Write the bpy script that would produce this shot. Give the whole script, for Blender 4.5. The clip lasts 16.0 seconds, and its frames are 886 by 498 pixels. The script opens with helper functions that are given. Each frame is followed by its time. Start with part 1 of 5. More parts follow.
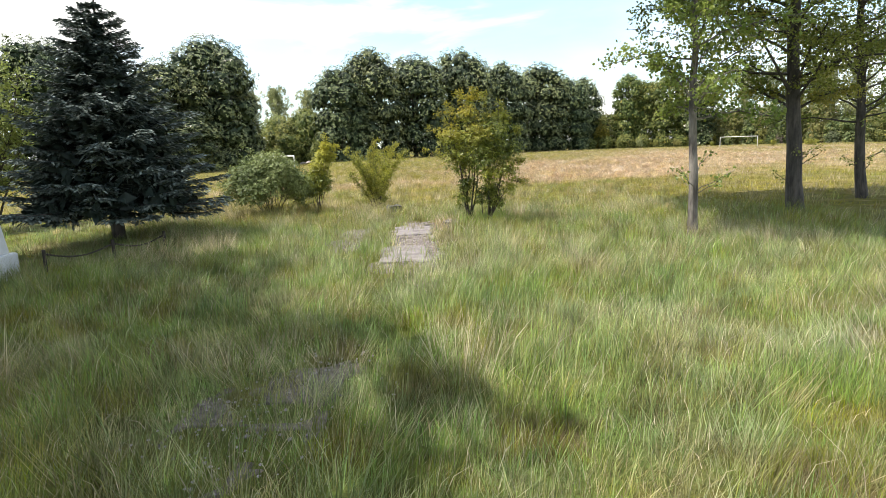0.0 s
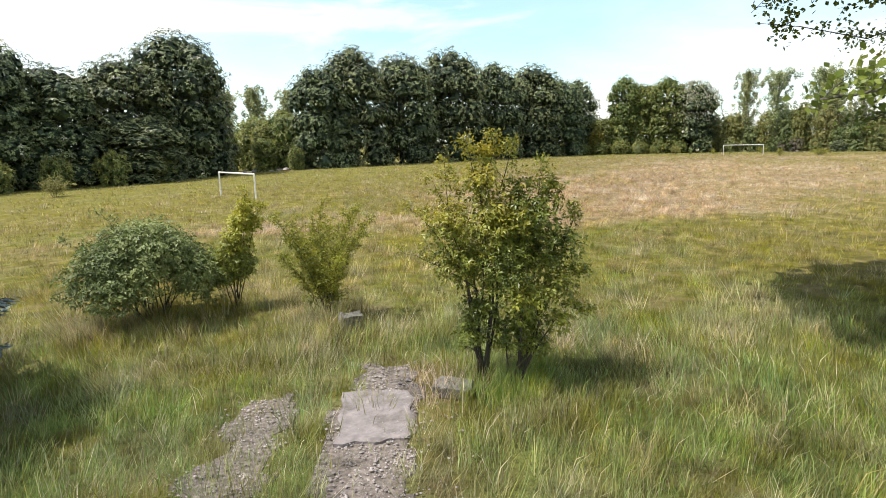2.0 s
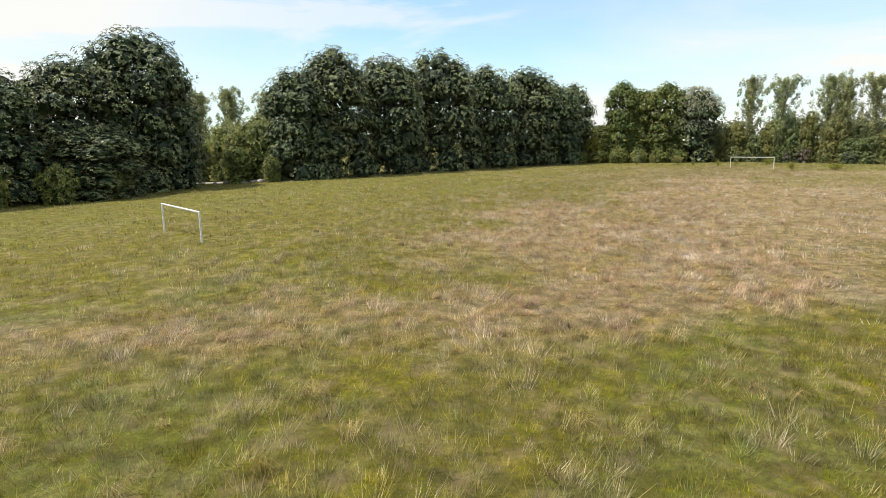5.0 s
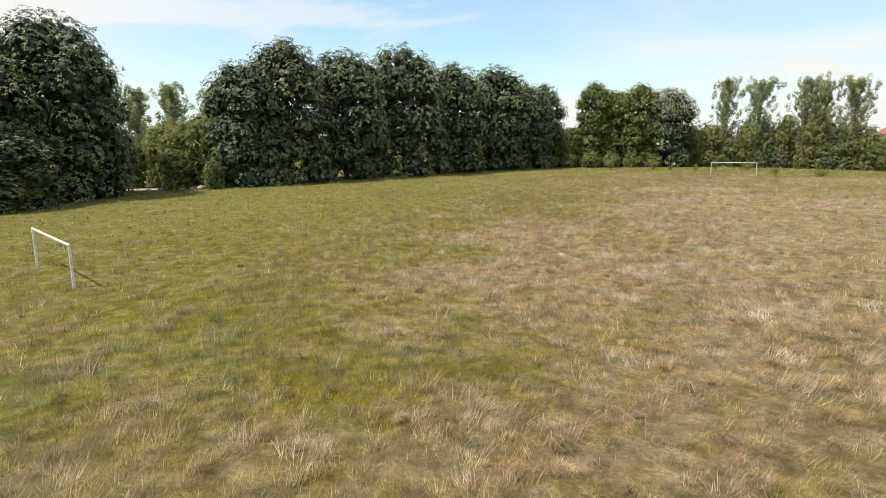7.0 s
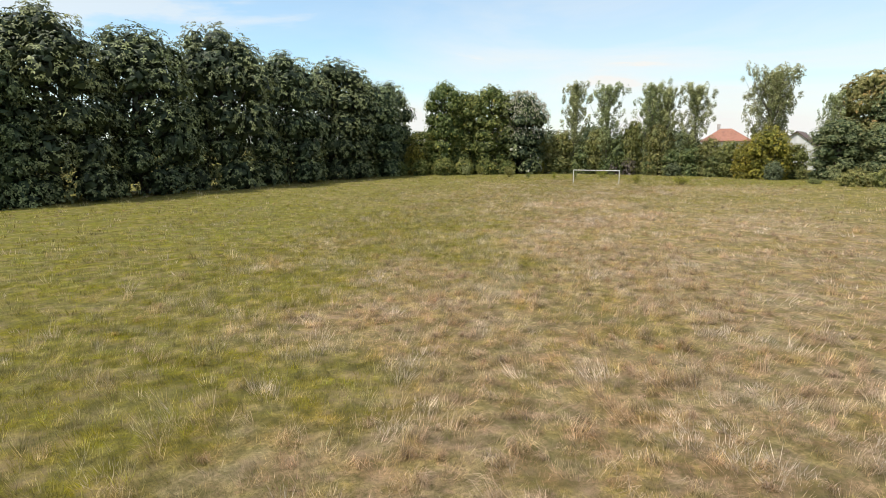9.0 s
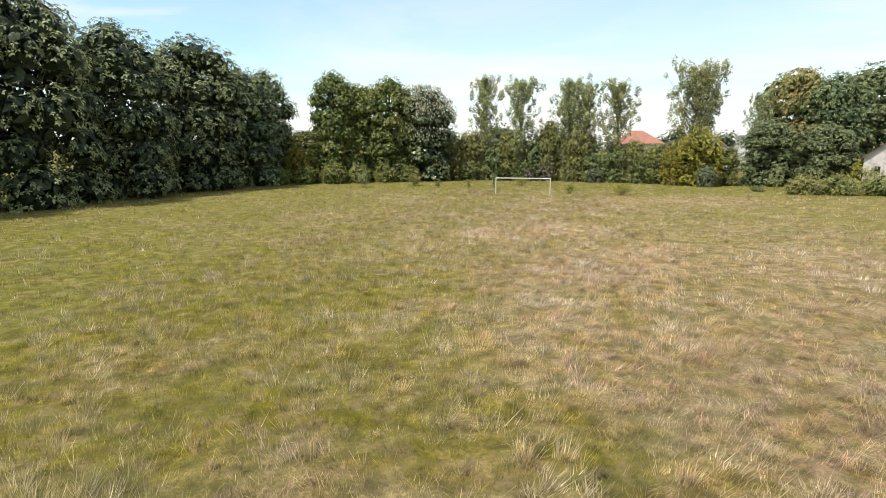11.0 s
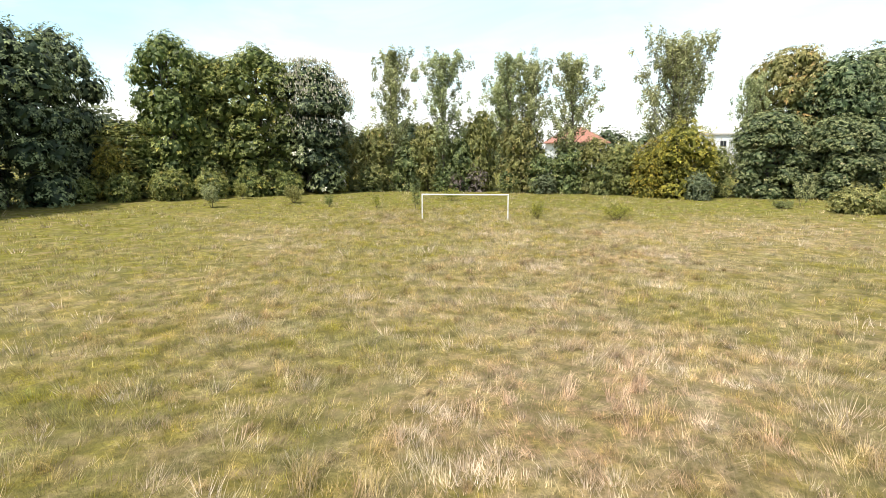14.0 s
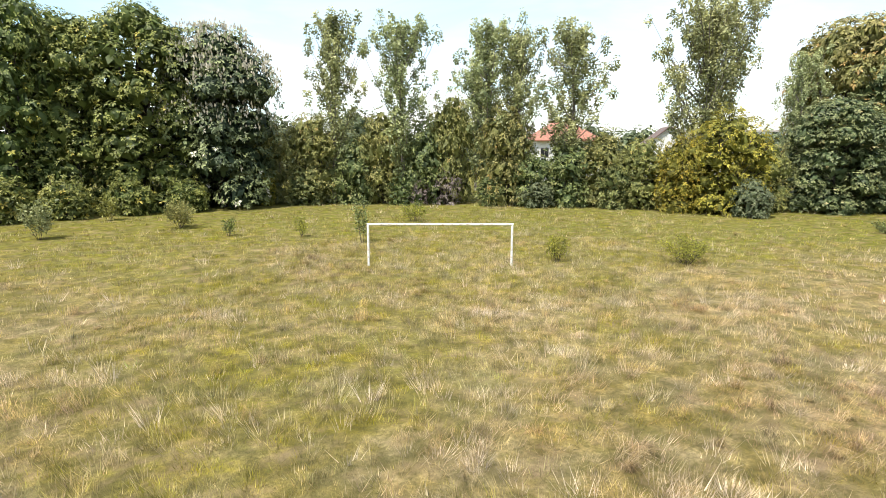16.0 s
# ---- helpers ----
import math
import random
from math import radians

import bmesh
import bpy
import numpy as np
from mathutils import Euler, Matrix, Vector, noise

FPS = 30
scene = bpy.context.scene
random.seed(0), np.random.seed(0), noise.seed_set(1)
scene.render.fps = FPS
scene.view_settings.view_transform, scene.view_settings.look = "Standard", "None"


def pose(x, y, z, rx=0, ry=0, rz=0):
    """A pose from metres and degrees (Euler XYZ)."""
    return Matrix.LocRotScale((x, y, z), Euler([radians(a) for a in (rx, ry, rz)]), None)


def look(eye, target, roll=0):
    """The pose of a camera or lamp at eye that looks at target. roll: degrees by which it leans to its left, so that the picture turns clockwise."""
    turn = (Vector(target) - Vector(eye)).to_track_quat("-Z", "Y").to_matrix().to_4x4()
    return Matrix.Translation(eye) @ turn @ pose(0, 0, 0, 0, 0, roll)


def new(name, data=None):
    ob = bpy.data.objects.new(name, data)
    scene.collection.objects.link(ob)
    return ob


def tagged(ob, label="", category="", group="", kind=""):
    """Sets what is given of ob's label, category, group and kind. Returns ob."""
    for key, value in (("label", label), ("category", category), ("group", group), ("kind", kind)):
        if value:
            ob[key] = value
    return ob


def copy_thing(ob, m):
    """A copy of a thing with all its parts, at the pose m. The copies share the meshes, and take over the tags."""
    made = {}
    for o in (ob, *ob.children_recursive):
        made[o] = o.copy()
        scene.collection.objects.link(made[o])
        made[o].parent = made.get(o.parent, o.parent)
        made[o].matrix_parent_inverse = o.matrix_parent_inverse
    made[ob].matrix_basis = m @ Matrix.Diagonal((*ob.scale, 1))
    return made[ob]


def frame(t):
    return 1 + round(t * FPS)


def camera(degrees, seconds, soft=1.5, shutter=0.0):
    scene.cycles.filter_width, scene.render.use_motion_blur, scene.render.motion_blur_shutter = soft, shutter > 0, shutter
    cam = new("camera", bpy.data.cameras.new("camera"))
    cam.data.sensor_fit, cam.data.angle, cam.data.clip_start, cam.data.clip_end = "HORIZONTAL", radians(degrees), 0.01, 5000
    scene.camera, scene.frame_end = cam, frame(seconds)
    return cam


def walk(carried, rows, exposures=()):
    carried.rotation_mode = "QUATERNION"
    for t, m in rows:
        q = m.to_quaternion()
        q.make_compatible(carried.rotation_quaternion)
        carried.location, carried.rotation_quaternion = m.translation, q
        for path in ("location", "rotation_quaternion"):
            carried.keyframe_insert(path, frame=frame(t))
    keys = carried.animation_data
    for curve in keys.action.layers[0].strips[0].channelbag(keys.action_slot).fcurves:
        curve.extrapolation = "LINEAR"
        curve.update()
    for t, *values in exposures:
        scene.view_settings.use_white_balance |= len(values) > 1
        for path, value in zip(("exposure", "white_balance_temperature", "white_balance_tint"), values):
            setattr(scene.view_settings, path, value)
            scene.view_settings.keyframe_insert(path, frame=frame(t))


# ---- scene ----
# ---- camera and its way ----
cam = camera(74.4, 16.0, 0.8)
METRES, EYE, TILT, LEAN, TURN = 110.0, 2.0, 0.0, 0.0, 0.0
ROWS = [
    (0.0, 0.0, 0.0, 0.0, -0.33, -10.04, 1.85),
    (0.5, 0.0, 0.0148, 0.0027, -0.66, -10.07, 1.72),
    (1.0, 0.0, 0.0321, 0.0058, -0.99, -10.1, 1.62),
    (1.5, -0.0, 0.052, 0.0089, -1.31, -10.13, 1.47),
    (2.0, 0.0003, 0.071, 0.012, -1.54, -10.16, 1.37),
    (2.5, 0.0004, 0.089, 0.0147, -1.78, -10.2, 1.3),
    (3.0, 0.0004, 0.104, 0.0169, -1.98, -10.28, 1.18),
    (3.5, 0.0004, 0.1163, 0.0201, -2.16, -10.32, 1.09),
    (4.0, 0.0002, 0.1267, 0.0241, -2.31, -10.35, 1.01),
    (6.5, 0.0019, 0.2001, 0.0321, -4.65, -10.29, 0.64),
    (7.0, 0.0033, 0.2273, 0.032, -6.28, -10.26, 0.55),
    (7.5, 0.0055, 0.2586, 0.0323, -10.16, -10.19, 0.49),
    (8.0, 0.0089, 0.2938, 0.0328, -15.0, -10.1, 0.42),
    (8.5, 0.0146, 0.3319, 0.0334, -18.21, -10.06, 0.34),
    (9.0, 0.0228, 0.3716, 0.034, -21.97, -10.0, 0.25),
    (9.5, 0.0331, 0.4119, 0.0344, -25.6, -9.95, 0.2),
    (12.0, 0.1242, 0.6156, 0.0342, -36.87, -9.74, 0.12),
    (12.5, 0.1484, 0.6532, 0.034, -38.97, -9.74, 0.1),
    (13.0, 0.1738, 0.6899, 0.0336, -40.71, -9.77, 0.07),
    (13.5, 0.2009, 0.7259, 0.033, -41.89, -9.78, 0.07),
    (14.0, 0.2294, 0.7606, 0.0331, -43.04, -9.79, 0.03),
    (14.5, 0.2589, 0.7948, 0.0333, -44.35, -9.83, 0.04),
    (15.0, 0.2893, 0.8281, 0.0333, -45.95, -9.83, 0.03),
    (15.5, 0.3208, 0.8609, 0.033, -46.62, -9.82, 0.02),
    (16.0, 0.3517, 0.8916, 0.0327, -46.99, -9.88, -0.01),
]
EXPOSURES = [(0.0, 0.6), (1.0, 0.5), (2.0, 0.35), (4.0, 0.08), (6.5, -0.03), (9.5, -0.06), (12.0, 0.3), (16.0, 0.52)]
walk(cam, [(t, pose(0, 0, EYE, TILT, LEAN, TURN) @ pose(METRES * x, METRES * y, METRES * z, 90 + pitch, roll, yaw)) for t, x, y, z, yaw, pitch, roll in ROWS], EXPOSURES)

# ---- sky and sun ----
SUN_ELEVATION, SUN_AZIMUTH = 60.0, 264.0  # degrees; azimuth clockwise from +y
world = bpy.data.worlds.new("sky")
scene.world = world
world.use_nodes = True
wn = world.node_tree
wn.nodes.clear()


def wnode(kind, **inputs):
    n = wn.nodes.new(kind)
    for key, value in inputs.items():
        n.inputs[key.replace("_", " ")].default_value = value
    return n


sky = wnode("ShaderNodeTexSky")
sky.sky_type = "NISHITA"
sky.sun_disc = False
sky.sun_elevation = radians(SUN_ELEVATION)
sky.sun_rotation = radians(SUN_AZIMUTH)
sky.altitude = 120
sky.air_density, sky.dust_density, sky.ozone_density = 1.0, 0.4, 2.0
wcoord = wnode("ShaderNodeTexCoord")
wmap = wnode("ShaderNodeMapping", Scale=(1.0, 1.0, 4.2), Location=(0.35, 0.1, 0.0))
cirrus = wnode("ShaderNodeTexNoise", Scale=2.1, Detail=6.0, Roughness=0.55, Distortion=0.5)
wramp = wn.nodes.new("ShaderNodeValToRGB")
wramp.color_ramp.elements[0].position, wramp.color_ramp.elements[1].position = 0.44, 0.58
sep = wnode("ShaderNodeSeparateXYZ")
low = wnode("ShaderNodeMapRange", From_Min=0.02, From_Max=0.42, To_Min=1.0, To_Max=0.25)
facing = wn.nodes.new("ShaderNodeVectorMath")
facing.operation = "DOT_PRODUCT"
facing.inputs[1].default_value = (0.0, 1.0, 0.0)
clear = wnode("ShaderNodeMapRange", From_Min=0.88, From_Max=0.985, To_Min=0.0, To_Max=1.0)
high = wnode("ShaderNodeMapRange", From_Min=0.05, From_Max=0.17, To_Min=0.1, To_Max=0.64)


def wmath(kind, a, b):
    n = wn.nodes.new("ShaderNodeMath")
    n.operation = kind
    for k, v in enumerate((a, b)):
        if isinstance(v, bpy.types.NodeSocket):
            wn.links.new(v, n.inputs[k])
        else:
            n.inputs[k].default_value = v
    return n.outputs["Value"]


cloud = wn.nodes.new("ShaderNodeMix")
cloud.data_type = "RGBA"
cloud.inputs["B"].default_value = (6.5, 6.5, 6.3, 1)
back = wnode("ShaderNodeBackground", Strength=0.15)
wout = wnode("ShaderNodeOutputWorld")
wn.links.new(wcoord.outputs["Generated"], wmap.inputs["Vector"])
wn.links.new(wmap.outputs["Vector"], cirrus.inputs["Vector"])
wn.links.new(cirrus.outputs["Fac"], wramp.inputs["Fac"])
wn.links.new(wcoord.outputs["Generated"], sep.inputs["Vector"])
wn.links.new(sep.outputs["Z"], low.inputs["Value"])
wn.links.new(wcoord.outputs["Generated"], facing.inputs[0])
wn.links.new(facing.outputs["Value"], clear.inputs["Value"])
wn.links.new(sep.outputs["Z"], high.inputs["Value"])
gap_share = wmath("MULTIPLY", clear.outputs["Result"], high.outputs["Result"])
wisp = wnode("ShaderNodeMapRange", From_Min=0.36, From_Max=0.56, To_Min=0.55, To_Max=1.0)
wn.links.new(cirrus.outputs["Fac"], wisp.inputs["Value"])
veil = wmath("MULTIPLY", wmath("MULTIPLY", low.outputs["Result"], wisp.outputs["Result"]), wmath("SUBTRACT", 1.0, gap_share))
streaks = wmath("MULTIPLY", wramp.outputs["Color"], wmath("SUBTRACT", 1.0, wmath("MULTIPLY", gap_share, 0.6)))
wn.links.new(wmath("MAXIMUM", veil, streaks), cloud.inputs["Factor"])
blue = wn.nodes.new("ShaderNodeMix")
blue.data_type, blue.blend_type = "RGBA", "MULTIPLY"
blue.inputs["Factor"].default_value = 1.0
blue.inputs["B"].default_value = (1.08, 1.36, 1.36, 1)
wn.links.new(sky.outputs["Color"], blue.inputs["A"])
wn.links.new(blue.outputs["Result"], cloud.inputs["A"])
wn.links.new(cloud.outputs["Result"], back.inputs["Color"])
wn.links.new(back.outputs["Background"], wout.inputs["Surface"])

sun = new("sun", bpy.data.lights.new("sun", "SUN"))
sun.data.energy, sun.data.angle, sun.data.color = 5.0, radians(0.55), (1.0, 0.955, 0.88)
el, az = radians(SUN_ELEVATION), radians(SUN_AZIMUTH)
sun.matrix_world = look((0, 0, 60), Vector((0, 0, 60)) - Vector((math.sin(az) * math.cos(el), math.cos(az) * math.cos(el), math.sin(el))))

# ---- materials ----


def material(name):
    m = bpy.data.materials.new(name)
    m.use_nodes = True
    nt = m.node_tree
    return m, nt, nt.nodes["Principled BSDF"], nt.nodes["Material Output"]


def mnode(nt, kind, **inputs):
    n = nt.nodes.new(kind)
    for key, value in inputs.items():
        n.inputs[key.replace("_", " ")].default_value = value
    return n


def mix(nt, fac, a, b, blend="MIX"):
    """Colour mix; fac, a and b are sockets or values."""
    n = nt.nodes.new("ShaderNodeMix")
    n.data_type, n.blend_type = "RGBA", blend
    for key, v in (("Factor", fac), ("A", a), ("B", b)):
        if isinstance(v, bpy.types.NodeSocket):
            nt.links.new(v, n.inputs[key])
        elif key == "Factor":
            n.inputs[key].default_value = v
        else:
            n.inputs[key].default_value = (*v, 1)
    return n.outputs["Result"]


def ranged(nt, socket, a, b, c=0.0, d=1.0):
    n = mnode(nt, "ShaderNodeMapRange", From_Min=a, From_Max=b, To_Min=c, To_Max=d)
    nt.links.new(socket, n.inputs["Value"])
    return n.outputs["Result"]


def noise_fac(nt, scale, detail=4.0, rough=0.55, coords="Object"):
    co = nt.nodes.new("ShaderNodeTexCoord")
    n = mnode(nt, "ShaderNodeTexNoise", Scale=scale, Detail=detail, Roughness=rough)
    nt.links.new(co.outputs[coords], n.inputs["Vector"])
    return n.outputs["Fac"]


def bump(nt, bsdf, height, strength=0.4, distance=0.02):
    n = mnode(nt, "ShaderNodeBump", Strength=strength, Distance=distance)
    nt.links.new(height, n.inputs["Height"])
    nt.links.new(n.outputs["Normal"], bsdf.inputs["Normal"])


def tint_of(nt):
    at = nt.nodes.new("ShaderNodeAttribute")
    at.attribute_name = "tint"
    sp = nt.nodes.new("ShaderNodeSeparateColor")
    nt.links.new(at.outputs["Color"], sp.inputs["Color"])
    return sp.outputs["Red"], sp.outputs["Green"], sp.outputs["Blue"]


def see_through(nt, bsdf, out, colour, amount):
    """Part of the light passes a leaf or a blade."""
    tr = nt.nodes.new("ShaderNodeBsdfTranslucent")
    nt.links.new(colour, tr.inputs["Color"])
    mx = mnode(nt, "ShaderNodeMixShader", Fac=amount)
    nt.links.new(bsdf.outputs["BSDF"], mx.inputs[1])
    nt.links.new(tr.outputs["BSDF"], mx.inputs[2])
    nt.links.new(mx.outputs["Shader"], out.inputs["Surface"])


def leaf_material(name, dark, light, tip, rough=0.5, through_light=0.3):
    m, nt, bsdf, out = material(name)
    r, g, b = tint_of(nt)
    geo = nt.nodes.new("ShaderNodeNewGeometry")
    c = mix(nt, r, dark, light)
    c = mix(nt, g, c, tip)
    v = ranged(nt, geo.outputs["Random Per Island"], 0, 1, 0.65, 1.35)
    val = nt.nodes.new("ShaderNodeHueSaturation")
    nt.links.new(c, val.inputs["Color"])
    nt.links.new(v, val.inputs["Value"])
    info = nt.nodes.new("ShaderNodeObjectInfo")
    nt.links.new(ranged(nt, info.outputs["Random"], 0, 1, 0.485, 0.515), val.inputs["Hue"])
    nt.links.new(val.outputs["Color"], bsdf.inputs["Base Color"])
    bsdf.inputs["Roughness"].default_value = rough
    bsdf.inputs["Specular IOR Level"].default_value = 0.35
    see_through(nt, bsdf, out, val.outputs["Color"], through_light)
    return m


def bark_material(name, dark, light, scale=9.0):
    m, nt, bsdf, out = material(name)
    co = nt.nodes.new("ShaderNodeTexCoord")
    mp = mnode(nt, "ShaderNodeMapping", Scale=(1, 1, 0.22))
    nt.links.new(co.outputs["Object"], mp.inputs["Vector"])
    n = mnode(nt, "ShaderNodeTexNoise", Scale=scale, Detail=6.0, Roughness=0.65)
    nt.links.new(mp.outputs["Vector"], n.inputs["Vector"])
    blot = noise_fac(nt, 1.7, 3.0)
    c = mix(nt, ranged(nt, n.outputs["Fac"], 0.38, 0.62), dark, light)
    c = mix(nt, ranged(nt, blot, 0.5, 0.7, 0, 0.6), c, dark)
    nt.links.new(c, bsdf.inputs["Base Color"])
    bsdf.inputs["Roughness"].default_value = 0.9
    bump(nt, bsdf, n.outputs["Fac"], 0.9, 0.04)
    return m


def rough_material(name, a, b, scale, stain=None, stain_scale=1.0, rough=0.85, relief=0.02, strength=0.5, metal=0.0):
    m, nt, bsdf, out = material(name)
    n = noise_fac(nt, scale, 6.0, 0.6)
    c = mix(nt, ranged(nt, n, 0.35, 0.65), a, b)
    if stain:
        c = mix(nt, ranged(nt, noise_fac(nt, stain_scale, 5.0, 0.65), 0.5, 0.68), c, stain)
    nt.links.new(c, bsdf.inputs["Base Color"])
    bsdf.inputs["Roughness"].default_value, bsdf.inputs["Metallic"].default_value = rough, metal
    bump(nt, bsdf, n, strength, relief)
    return m


GREEN, LUSH, YELLOW, STRAW, PALE = (0.22, 0.198, 0.013), (0.178, 0.272, 0.082), (0.29, 0.235, 0.02), (0.50, 0.338, 0.222), (0.70, 0.58, 0.455)


def grass_colour(nt):
    """tint: red = how dry, green = how lush, blue = bleached."""
    r, g, b = tint_of(nt)
    c = mix(nt, g, GREEN, LUSH)
    gold = mnode(nt, "ShaderNodeMath")
    gold.operation = "MULTIPLY"
    nt.links.new(ranged(nt, noise_fac(nt, 0.55, 5.0, 0.6), 0.45, 0.7, 0, 0.32), gold.inputs[0])
    nt.links.new(ranged(nt, g, 0.2, 0.8, 1.0, 0.1), gold.inputs[1])
    c = mix(nt, gold.outputs["Value"], c, YELLOW)
    c = mix(nt, r, c, STRAW)
    rusty = mnode(nt, "ShaderNodeMath")
    rusty.operation = "MULTIPLY"
    nt.links.new(ranged(nt, noise_fac(nt, 0.75, 4.0, 0.6), 0.46, 0.62, 0, 0.6), rusty.inputs[0])
    nt.links.new(ranged(nt, r, 0.3, 0.8), rusty.inputs[1])
    c = mix(nt, rusty.outputs["Value"], c, (0.27, 0.175, 0.105))
    tuft, dense = noise_fac(nt, 2.1, 2.5, 0.55), noise_fac(nt, 1.35, 3.0, 0.6)  # tuft by tuft
    faded = mnode(nt, "ShaderNodeMath")
    faded.operation = "MULTIPLY"
    nt.links.new(ranged(nt, tuft, 0.45, 0.58, 0, 0.75), faded.inputs[0])
    dryness = mnode(nt, "ShaderNodeMath")
    dryness.operation = "MULTIPLY"
    nt.links.new(ranged(nt, r, 0.05, 0.5, 0.45, 1.0), dryness.inputs[0])
    nt.links.new(ranged(nt, g, 0.2, 0.8, 1.0, 0.25), dryness.inputs[1])
    nt.links.new(dryness.outputs["Value"], faded.inputs[1])
    thick = mnode(nt, "ShaderNodeMath")
    thick.operation = "MULTIPLY"
    nt.links.new(ranged(nt, dense, 0.49, 0.60, 0, 0.75), thick.inputs[0])
    nt.links.new(ranged(nt, r, 0.3, 0.9, 1.0, 0.3), thick.inputs[1])
    c = mix(nt, faded.outputs["Value"], c, (0.46, 0.36, 0.168))
    c = mix(nt, thick.outputs["Value"], c, (0.14, 0.122, 0.012))
    c = mix(nt, b, c, PALE)
    patch = mnode(nt, "ShaderNodeHueSaturation")
    nt.links.new(c, patch.inputs["Color"])
    nt.links.new(ranged(nt, noise_fac(nt, 2.3, 3.0, 0.6), 0.34, 0.66, 0.52, 1.45), patch.inputs["Value"])
    nt.links.new(ranged(nt, noise_fac(nt, 0.8, 3.0, 0.6), 0.34, 0.66, 1.25, 0.96), patch.inputs["Saturation"])
    return patch.outputs["Color"]


def grass_material():
    m, nt, bsdf, out = material("grass_blades")
    c = grass_colour(nt)
    geo = nt.nodes.new("ShaderNodeNewGeometry")
    hs = nt.nodes.new("ShaderNodeHueSaturation")
    nt.links.new(c, hs.inputs["Color"])
    nt.links.new(ranged(nt, geo.outputs["Random Per Island"], 0, 1, 0.6, 1.45), hs.inputs["Value"])
    soft = nt.nodes.new("ShaderNodeVectorMath")  # a sward scatters light as a whole
    soft.operation = "MULTIPLY_ADD"
    nt.links.new(geo.outputs["Normal"], soft.inputs[0])
    soft.inputs[1].default_value, soft.inputs[2].default_value = (0.8, 0.8, 0.8), (0, 0, 0.5)
    even = nt.nodes.new("ShaderNodeVectorMath")
    even.operation = "NORMALIZE"
    nt.links.new(soft.outputs["Vector"], even.inputs[0])
    nt.links.new(even.outputs["Vector"], bsdf.inputs["Normal"])
    nt.links.new(hs.outputs["Color"], bsdf.inputs["Base Color"])
    bsdf.inputs["Roughness"].default_value = 0.55
    bsdf.inputs["Specular IOR Level"].default_value = 0.3
    see_through(nt, bsdf, out, hs.outputs["Color"], 0.42)
    return m


def ground_material():
    m, nt, bsdf, out = material("meadow_ground")
    c = grass_colour(nt)
    co = nt.nodes.new("ShaderNodeTexCoord")
    fine = mnode(nt, "ShaderNodeTexNoise", Scale=10.0, Detail=8.0, Roughness=0.7)
    nt.links.new(co.outputs["Object"], fine.inputs["Vector"])
    # soil and litter, darkened in colour for the shade between the blades
    c = mix(nt, ranged(nt, fine.outputs["Fac"], 0.34, 0.62, 0.25, 0.8), c, (0.115, 0.1, 0.034))
    mid = noise_fac(nt, 1.3, 5.0, 0.6)
    c = mix(nt, ranged(nt, mid, 0.50, 0.72, 0, 0.35), c, STRAW)
    c = mix(nt, ranged(nt, noise_fac(nt, 0.28, 6.0, 0.7), 0.5, 0.66, 0, 0.45), c, (0.14, 0.13, 0.045))
    nt.links.new(c, bsdf.inputs["Base Color"])
    bsdf.inputs["Roughness"].default_value = 0.95
    bsdf.inputs["Specular IOR Level"].default_value = 0.1
    bump(nt, bsdf, fine.outputs["Fac"], 0.9, 0.15)
    return m


M_GRASS, M_GROUND = grass_material(), ground_material()
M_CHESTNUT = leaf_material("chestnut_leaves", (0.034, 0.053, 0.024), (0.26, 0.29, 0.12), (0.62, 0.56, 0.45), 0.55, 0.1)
M_CORNER = leaf_material("corner_tree_leaves", (0.075, 0.105, 0.042), (0.26, 0.28, 0.115), (0.42, 0.37, 0.17), 0.5, 0.15)
M_DECIDUOUS = leaf_material("fresh_leaves", (0.10, 0.13, 0.035), (0.34, 0.345, 0.09), (0.46, 0.38, 0.08), 0.5, 0.3)
M_HEDGE = leaf_material("hedge_leaves", (0.17, 0.18, 0.055), (0.39, 0.36, 0.12), (0.48, 0.34, 0.11), 0.55, 0.3)
M_HEDGE_DARK = leaf_material("dark_hedge_leaves", (0.10, 0.13, 0.045), (0.28, 0.30, 0.10), (0.34, 0.31, 0.11), 0.5, 0.25)
M_HEDGE_YELLOW = leaf_material("yellow_hedge_leaves", (0.16, 0.165, 0.032), (0.48, 0.42, 0.06), (0.55, 0.40, 0.05), 0.55, 0.35)
M_HEDGE_BLUE = leaf_material("blue_grey_leaves", (0.1, 0.125, 0.06), (0.2, 0.215, 0.11), (0.2, 0.22, 0.15), 0.6, 0.2)
M_DRY_TWIGS = leaf_material("dry_brush", (0.182, 0.143, 0.124), (0.299, 0.247, 0.215), (0.325, 0.260, 0.221), 0.8, 0.1)
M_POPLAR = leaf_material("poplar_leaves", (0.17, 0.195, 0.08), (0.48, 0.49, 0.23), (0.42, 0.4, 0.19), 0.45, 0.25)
M_ASPEN = leaf_material("near_poplar_leaves", (0.14, 0.20, 0.045), (0.31, 0.34, 0.075), (0.50, 0.42, 0.075), 0.4, 0.5)
M_BIRCH = leaf_material("birch_leaves", (0.182, 0.224, 0.056), (0.308, 0.336, 0.098), (0.392, 0.364, 0.112), 0.5, 0.4)
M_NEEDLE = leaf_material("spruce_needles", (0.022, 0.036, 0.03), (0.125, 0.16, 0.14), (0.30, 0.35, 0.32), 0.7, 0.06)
M_ROSE = leaf_material("grey_green_leaves", (0.09, 0.12, 0.035), (0.29, 0.32, 0.11), (0.42, 0.4, 0.2), 0.55, 0.25)
